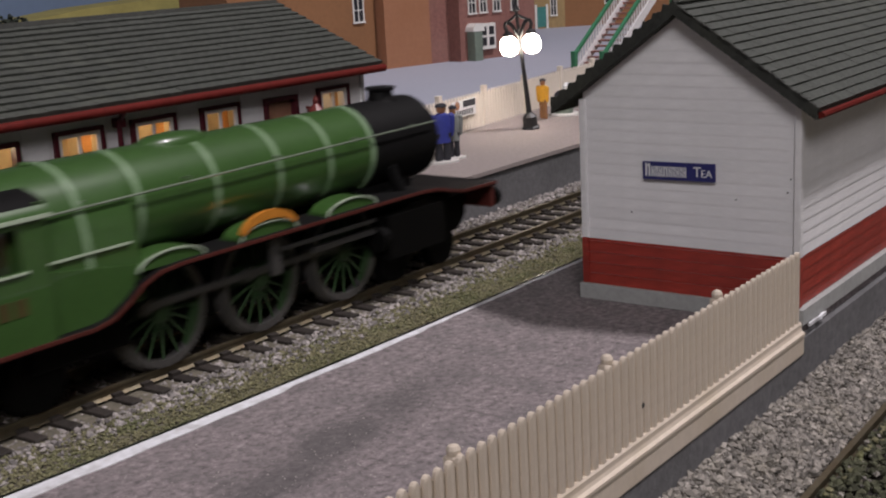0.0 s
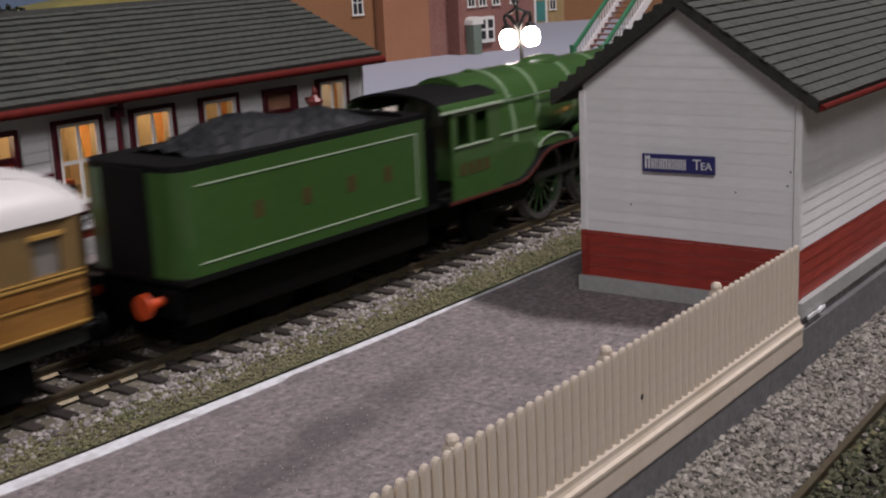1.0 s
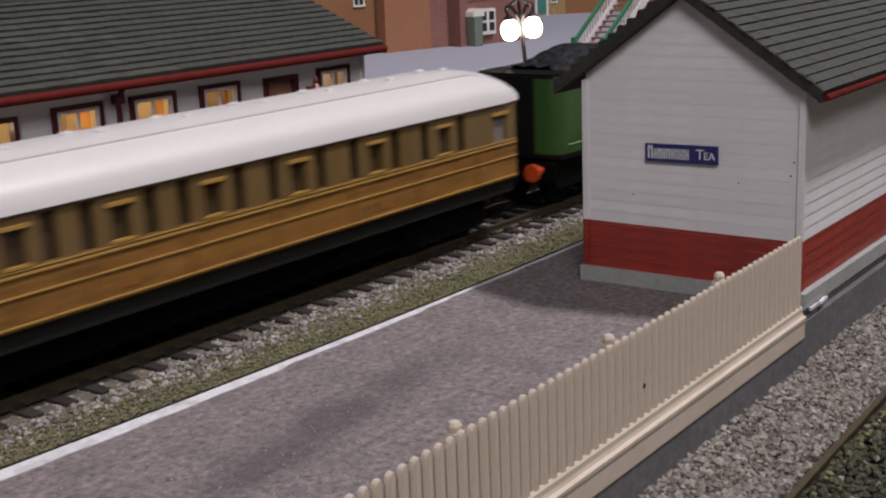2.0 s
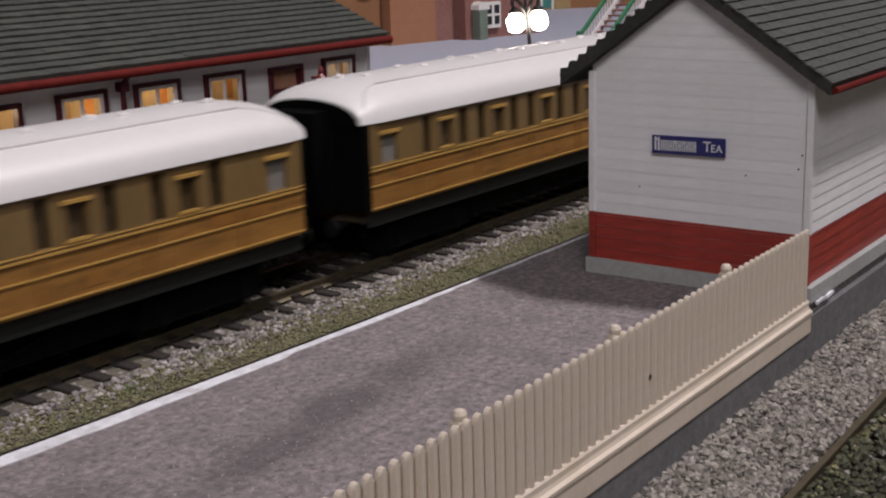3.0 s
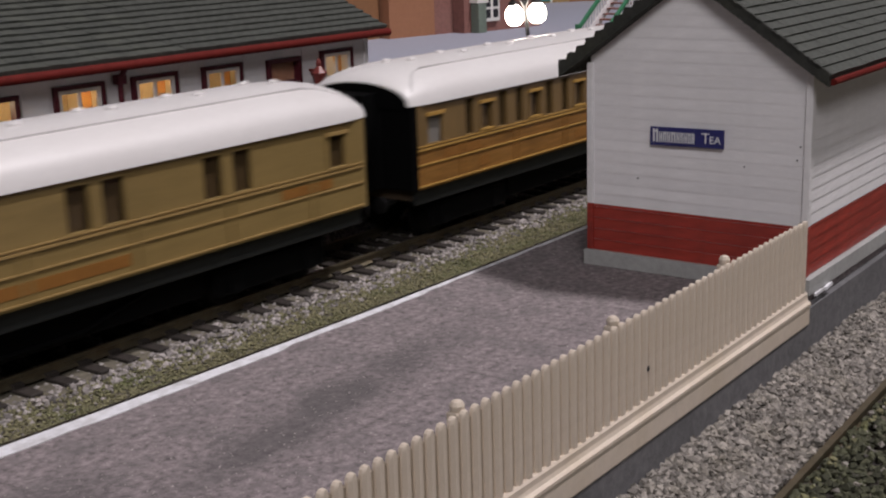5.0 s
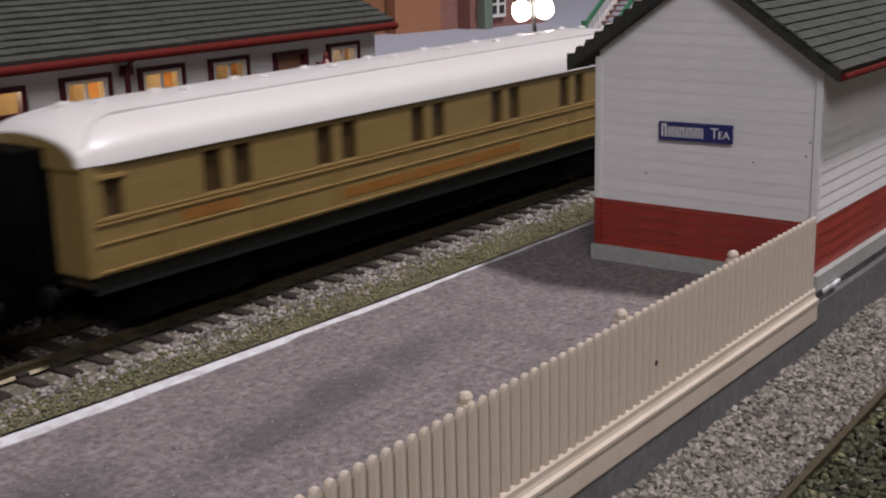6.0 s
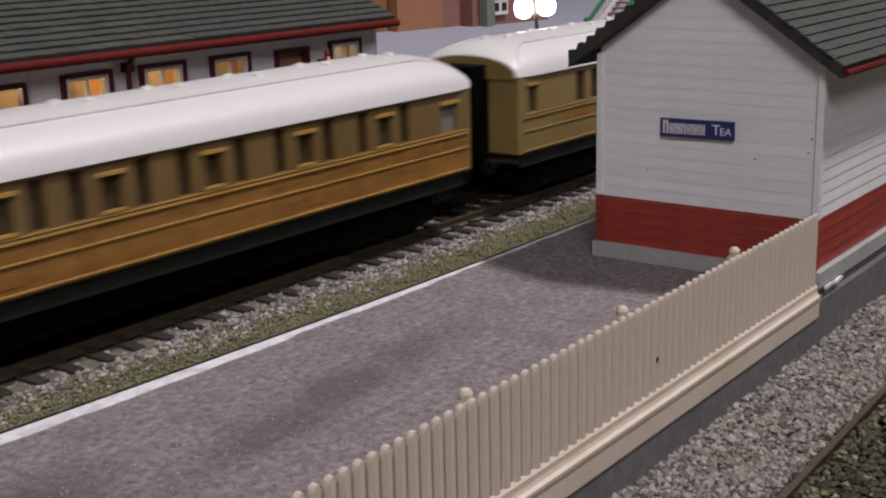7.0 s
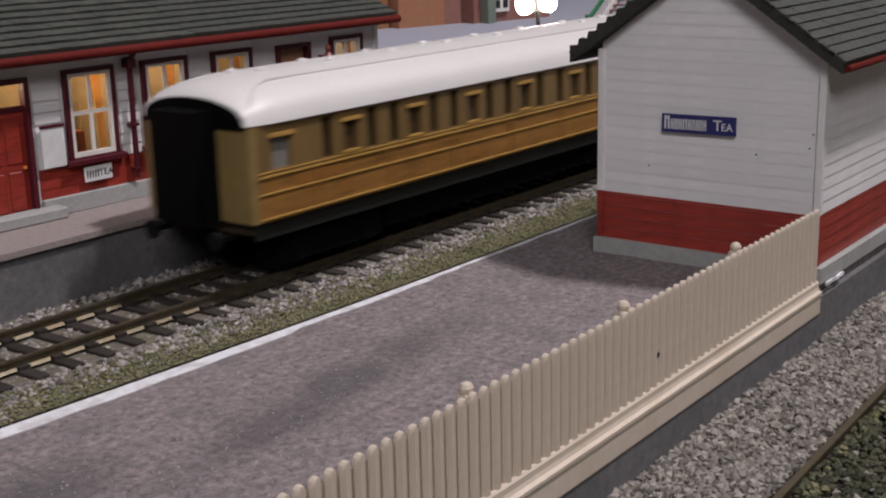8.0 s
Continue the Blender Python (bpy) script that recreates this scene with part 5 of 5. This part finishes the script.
def figurine(name, label, place, turn, height, coat, trousers, hat, base=True, long_coat=True, broad=1.0):
    """A painted model figure, in one plain mesh."""
    bm = B()
    k = height / 22.0

    def blob(profile, centre, index, squash=1.0):
        n = len(bm.faces)
        v0 = len(bm.verts)
        lathe(bm, [(r * k, h * k) for r, h in profile], centre, "z", 10)
        bm.verts.ensure_lookup_table(), bm.faces.ensure_lookup_table()
        for v in bm.verts[v0:]:
            v.co.x = centre[0] * broad + (v.co.x - centre[0]) * broad
            v.co.y = centre[1] + (v.co.y - centre[1]) * squash
        for f in bm.faces[n:]:
            f.material_index = index
    if base:
        blob([(5.0, 0), (5.0, 0.7), (4.6, 0.8)], (0, 0, 0), 3, 0.8)
    for s in (-1, 1):
        blob([(1.1, 0.7), (1.3, 2), (1.1, 6), (1.5, 11)], (s * 1.25 * k, 0, 0), 1)
        blob([(0.5, 9.6), (0.9, 11), (1.1, 15), (1.2, 17.5), (0.5, 18.3)], (s * 3.1 * k, 0.3 * k, 0), 0)
    low = 7.5 if long_coat else 10.0
    blob([(2.6, low), (2.5, 11.5), (2.9, 16.0), (2.3, 18.0), (0.9, 18.7)], (0, 0, 0), 0, 0.7)
    blob([(0.7, 18.4), (1.3, 19.2), (1.5, 20.3), (1.2, 21.2)], (0, 0, 0), 4)
    blob([(1.9, 20.9), (1.8, 21.3), (1.4, 22.0), (0.4, 22.3)], (0, 0, 0), 2)
    me = mesh(name, bm, coat, True)
    for m in (trousers, hat, BASE_WHITE, RENDER_ORANGE):
        me.materials.append(m)
    ob = tagged(new(name, me), label, "figurine", "figures on the platform")
    ob.matrix_basis = at(*place, 0, 0, turn)
    return ob


figurine("figurine", "painted model figure in a long blue coat on a white base", (138.6, 189.0, 0), -25, 22.0, BLUE_COAT, DARK_CLOTH, DARK_CLOTH, True, True, 1.35)
figurine("figurine", "painted model figure in grey coat and dark trousers", (148.0, 190.5, 0), -40, 20.0, GREY_COAT, DARK_CLOTH, DARK_CLOTH)
figurine("figurine", "painted model figure in a mustard jacket and brown trousers", (249.5, 212.5, 0), 80, 18.5, YELLOW_COAT, RENDER_BROWN, DARK_CLOTH, False, False)
tub = thing("garden_tub", "green tub with white and dark top on a white round base", "planter", at(266, 211.5, 0))
part("base_disc", lathe(B(), [(7.0, 0), (7.0, 0.8), (6.6, 1.2)], (0, 0, 0), "z", 18), BASE_WHITE, tub)
part("tub", lathe(B(), [(4.2, 1.2), (4.6, 4), (4.9, 7.6), (4.2, 7.7)], (0, 0, 0), "z", 14), GREY_GREEN, tub, "", True)
part("filling", lathe(B(), [(4.2, 7.7), (4.4, 9.5), (2.6, 11.2), (0.6, 11.8)], (-0.5, 0, 0), "z", 10), DARK_CLOTH, tub, "", True)
part("white_top", lathe(B(), [(0.6, 10.5), (2.0, 11.6), (2.2, 13.2), (1.0, 14.6), (0.2, 15.0)], (2.2, -0.6, 0), "z", 10), SIGN_WHITE, tub, "", True)

# ---- footbridge stairs ----
bridge = thing("footbridge_stairs", "green and white footbridge stairs with picket balusters", "footbridge", at(412, 271, -0.4))
RUN_X, RISE, WID = 120.0, 75.0, 19.0
step = mesh("step", box(B(), 0, 4.6, 1.0, WID - 1.0, 0, 0.9), BRICK_RED)
baluster = mesh("baluster", box(B(), -0.5, 0.5, -0.35, 0.35, 0, 11.0), WHITE_TRIM)
for i in range(26):
    share("step", step, bridge, at(i * RUN_X / 26, 0, 1.5 + i * RISE / 26))
for y in (0.0, WID):
    part("stringer", prism(B(), [(0, 0), (4, 0), (RUN_X + 4, RISE), (RUN_X + 4, RISE + 4), (RUN_X, RISE + 4), (0, 4)], y - 0.6, y + 0.6, "y"), WHITE_TRIM, bridge)
    part("handrail", prism(B(), [(0, 12.0), (RUN_X + 4, RISE + 14.5), (RUN_X + 4, RISE + 16.6), (0, 14.1)], y - 0.9, y + 0.9, "y"), GREEN_RAIL, bridge, "green handrail")
    part("post", box(B(), -1.6, 1.6, y - 1.5, y + 1.5, 0, 15.6, 0.2), GREEN_RAIL, bridge, "green newel post")
    for i in range(1, 36):
        share("baluster", baluster, bridge, at(i * RUN_X / 36, y, 2.6 + i * RISE / 36))
part("landing", box(B(), RUN_X + 4, RUN_X + 40, -1, WID + 1, RISE + 1.5, RISE + 4), WHITE_TRIM, bridge)
for x in (RUN_X + 8, RUN_X + 36):
    for y in (1, WID - 1):
        part("leg", box(B(), x - 1.2, x + 1.2, y - 1.2, y + 1.2, 0, RISE + 1.5), GREEN_RAIL, bridge)


# ---- houses across the road ----
def house(name, label, p, q, height, depth, material, pitch=24.0):
    """A model house whose front stands on the ground line from p to q."""
    turn = math.degrees(math.atan2(q[1] - p[1], q[0] - p[0]))
    w = math.hypot(q[0] - p[0], q[1] - p[1])
    h = thing(name, label, "model house", at(p[0], p[1], -0.4, 0, 0, turn), "houses across the road")
    part("wall", box(B(), 0, w, 0, depth, 0, height), material, h)
    part("roof", prism(B(), [(-3, height - 1), (depth / 2, height + pitch), (depth + 3, height - 1), (depth + 3, height - 3), (-3, height - 3)], -2, w + 2), SLATE_JOIN, h)
    return h


def house_window(h, x0, x1, z0, z1, cols=2, rows=2, y=0.0):
    w = part("window", box(B(), x0, x1, y - 0.25, y + 0.2, z0, z1), DARK_GLASS, h)
    bm = B()
    for a, b, c, d in ((x0 - 0.8, x0, z0, z1), (x1, x1 + 0.8, z0, z1), (x0 - 0.8, x1 + 0.8, z1, z1 + 1.2)):
        box(bm, a, b, y - 0.8, y + 0.1, c, d)
    for i in range(1, cols):
        x = x0 + (x1 - x0) * i / cols
        box(bm, x - 0.3, x + 0.3, y - 0.6, y + 0.1, z0, z1)
    for i in range(1, rows):
        z = z0 + (z1 - z0) * i / rows
        box(bm, x0, x1, y - 0.55, y + 0.1, z - 0.3, z + 0.3)
    part("frame", bm, WINDOW_WHITE, w)
    part("sill", box(B(), x0 - 1.2, x1 + 1.2, y - 1.4, y + 0.1, z0 - 1.2, z0), WINDOW_WHITE, w)


a = house("model_house", "plain orange-brown rendered gable of a model house", (439.5, 451.7), (477, 441.5), 110, 60, RENDER_ORANGE)
part("side_wall", prism(B(), [(37.7, 0.4), (40.8, 0.4), (60, 0.0), (60, 30), (37.7, 30)], 0, 110, "z"), BRICK_RED, a, "red-brown side wall")
b = house("model_house", "brown rendered model house with one white sash window", (330, 488), (440.5, 460.9), 110, 60, RENDER_BROWN)
house_window(b, 96.5, 104.0, 33, 48)
c = house("model_house", "red brick terraced model house with porch and bay window", (490.5, 426), (562, 409), 100, 50, BRICK_RED)
for x0 in (9, 19.5, 32.5, 50):
    house_window(c, x0, x0 + 5.8, 33, 47)
bay = part("bay_window", box(B(), 16, 31, -3.0, 0.2, 7, 25), WINDOW_WHITE, c, "white bay window")
for x0 in (17.5, 24.8):
    for z0 in (9.5, 17):
        part("pane", box(B(), x0, x0 + 4.6, -3.3, -2.9, z0, z0 + 5.8), DARK_GLASS, bay)
porch = part("porch", box(B(), 6.5, 14.0, -8.0, 0.2, 0, 20.5, 0.3), GREY_GREEN, c, "grey-green porch")
part("porch_arch", prism(B(), [(5.0, 20.5), (15.6, 20.5), (15.0, 23.6), (12.6, 25.8), (8.0, 25.8), (5.6, 23.6)], -8.4, 0.1, "y"), WINDOW_WHITE, porch)
d = house("model_house", "tan stone model house with a teal door", (772, 550), (803, 525), 100, 50, STONE_HOUSE)
dd = part("door", box(B(), 12.0, 21.0, -0.4, 0.3, 1.5, 20), TEAL, d, "teal front door")
part("door_frame", box(B(), 10.1, 12.0, -0.9, 0.3, 0, 22), WINDOW_WHITE, dd)
part("door_frame", box(B(), 21.0, 22.9, -0.9, 0.3, 0, 22), WINDOW_WHITE, dd)
house_window(d, 26, 31, 12, 28)
e = house("model_house", "ochre-brown model house wall", (804, 526), (900, 440), 100, 50, RENDER_BROWN)
house_window(e, 40, 50, 20, 40)

# ---- painted distance ----
solid("backdrop", box(B(), -1380, 1780, 1180, 1190, -16, 420), SKY, kind="structure")
top = [(-900, 4), (0, 3), (280, 5), (430, 15), (560, 22), (680, 30), (790, 37), (900, 46), (1050, 54), (1250, 58), (1500, 50), (1700, 40)]
solid("hill", prism(B(), [(x, z + 2.2 * math.sin(x * 0.02)) for x, z in top] + [(1700, -16), (-900, -16)], 1060, 1120, "y"), HILL, "painted yellow-green hill on the layout's backdrop", "hill", group="")


def bushes(rng, n):
    c = [(160, 480, 34, 55), (196, 495, 26, 50), (120, 470, 36, 57), (80, 470, 36, 50)]
    out = []
    for x, y, r, z in c:
        m = n // len(c)
        v = rng.normal(0, 1, (m, 3))
        v /= np.linalg.norm(v, axis=1)[:, None]
        v *= rng.uniform(0.5, 1.05, (m, 1)) ** 0.5
        out.append(np.stack([x + v[:, 0] * r, y + v[:, 1] * r * 0.7, z * 0.5 + v[:, 2] * z * 0.5], 1))
    return np.concatenate(out)


scatter("bush", 14000, bushes, (0.8, 2.2), BUSH, 8, "dark clump-foliage bushes behind the station")


# ---- movement ----
def run_at(t):
    for (t0, s0), (t1, s1) in zip(RUN, RUN[1:]):
        if t <= t1:
            return s0 + (s1 - s0) * (t - t0) / (t1 - t0)
    return RUN[-1][1]


def motions():
    for ob, off in ((first, OFFSETS[0]), (second, OFFSETS[1]), (brake, OFFSETS[2]), (last, OFFSETS[3]), (tender, 25.5), (loco, 127.3)):
        walk(ob, [(t, train_pose(s + off)) for t, s in RUN])
    steps = [i / 10 for i in range(81)]
    for w, x, s in driving_wheels:
        walk(w, [(t, at(x, s * 7.6, WHEEL_R, 0, math.degrees((run_at(t) + 40) / WHEEL_R) + (90 if s > 0 else 0), 0)) for t in steps])
    for r, s in rods:
        rows = []
        for t in steps:
            a = (run_at(t) + 40) / WHEEL_R + (math.pi / 2 if s > 0 else 0)
            rows.append((t, at(6.2 * math.cos(a), s * 11.2, WHEEL_R - 6.2 * math.sin(a))))
        walk(r, rows)


motions()
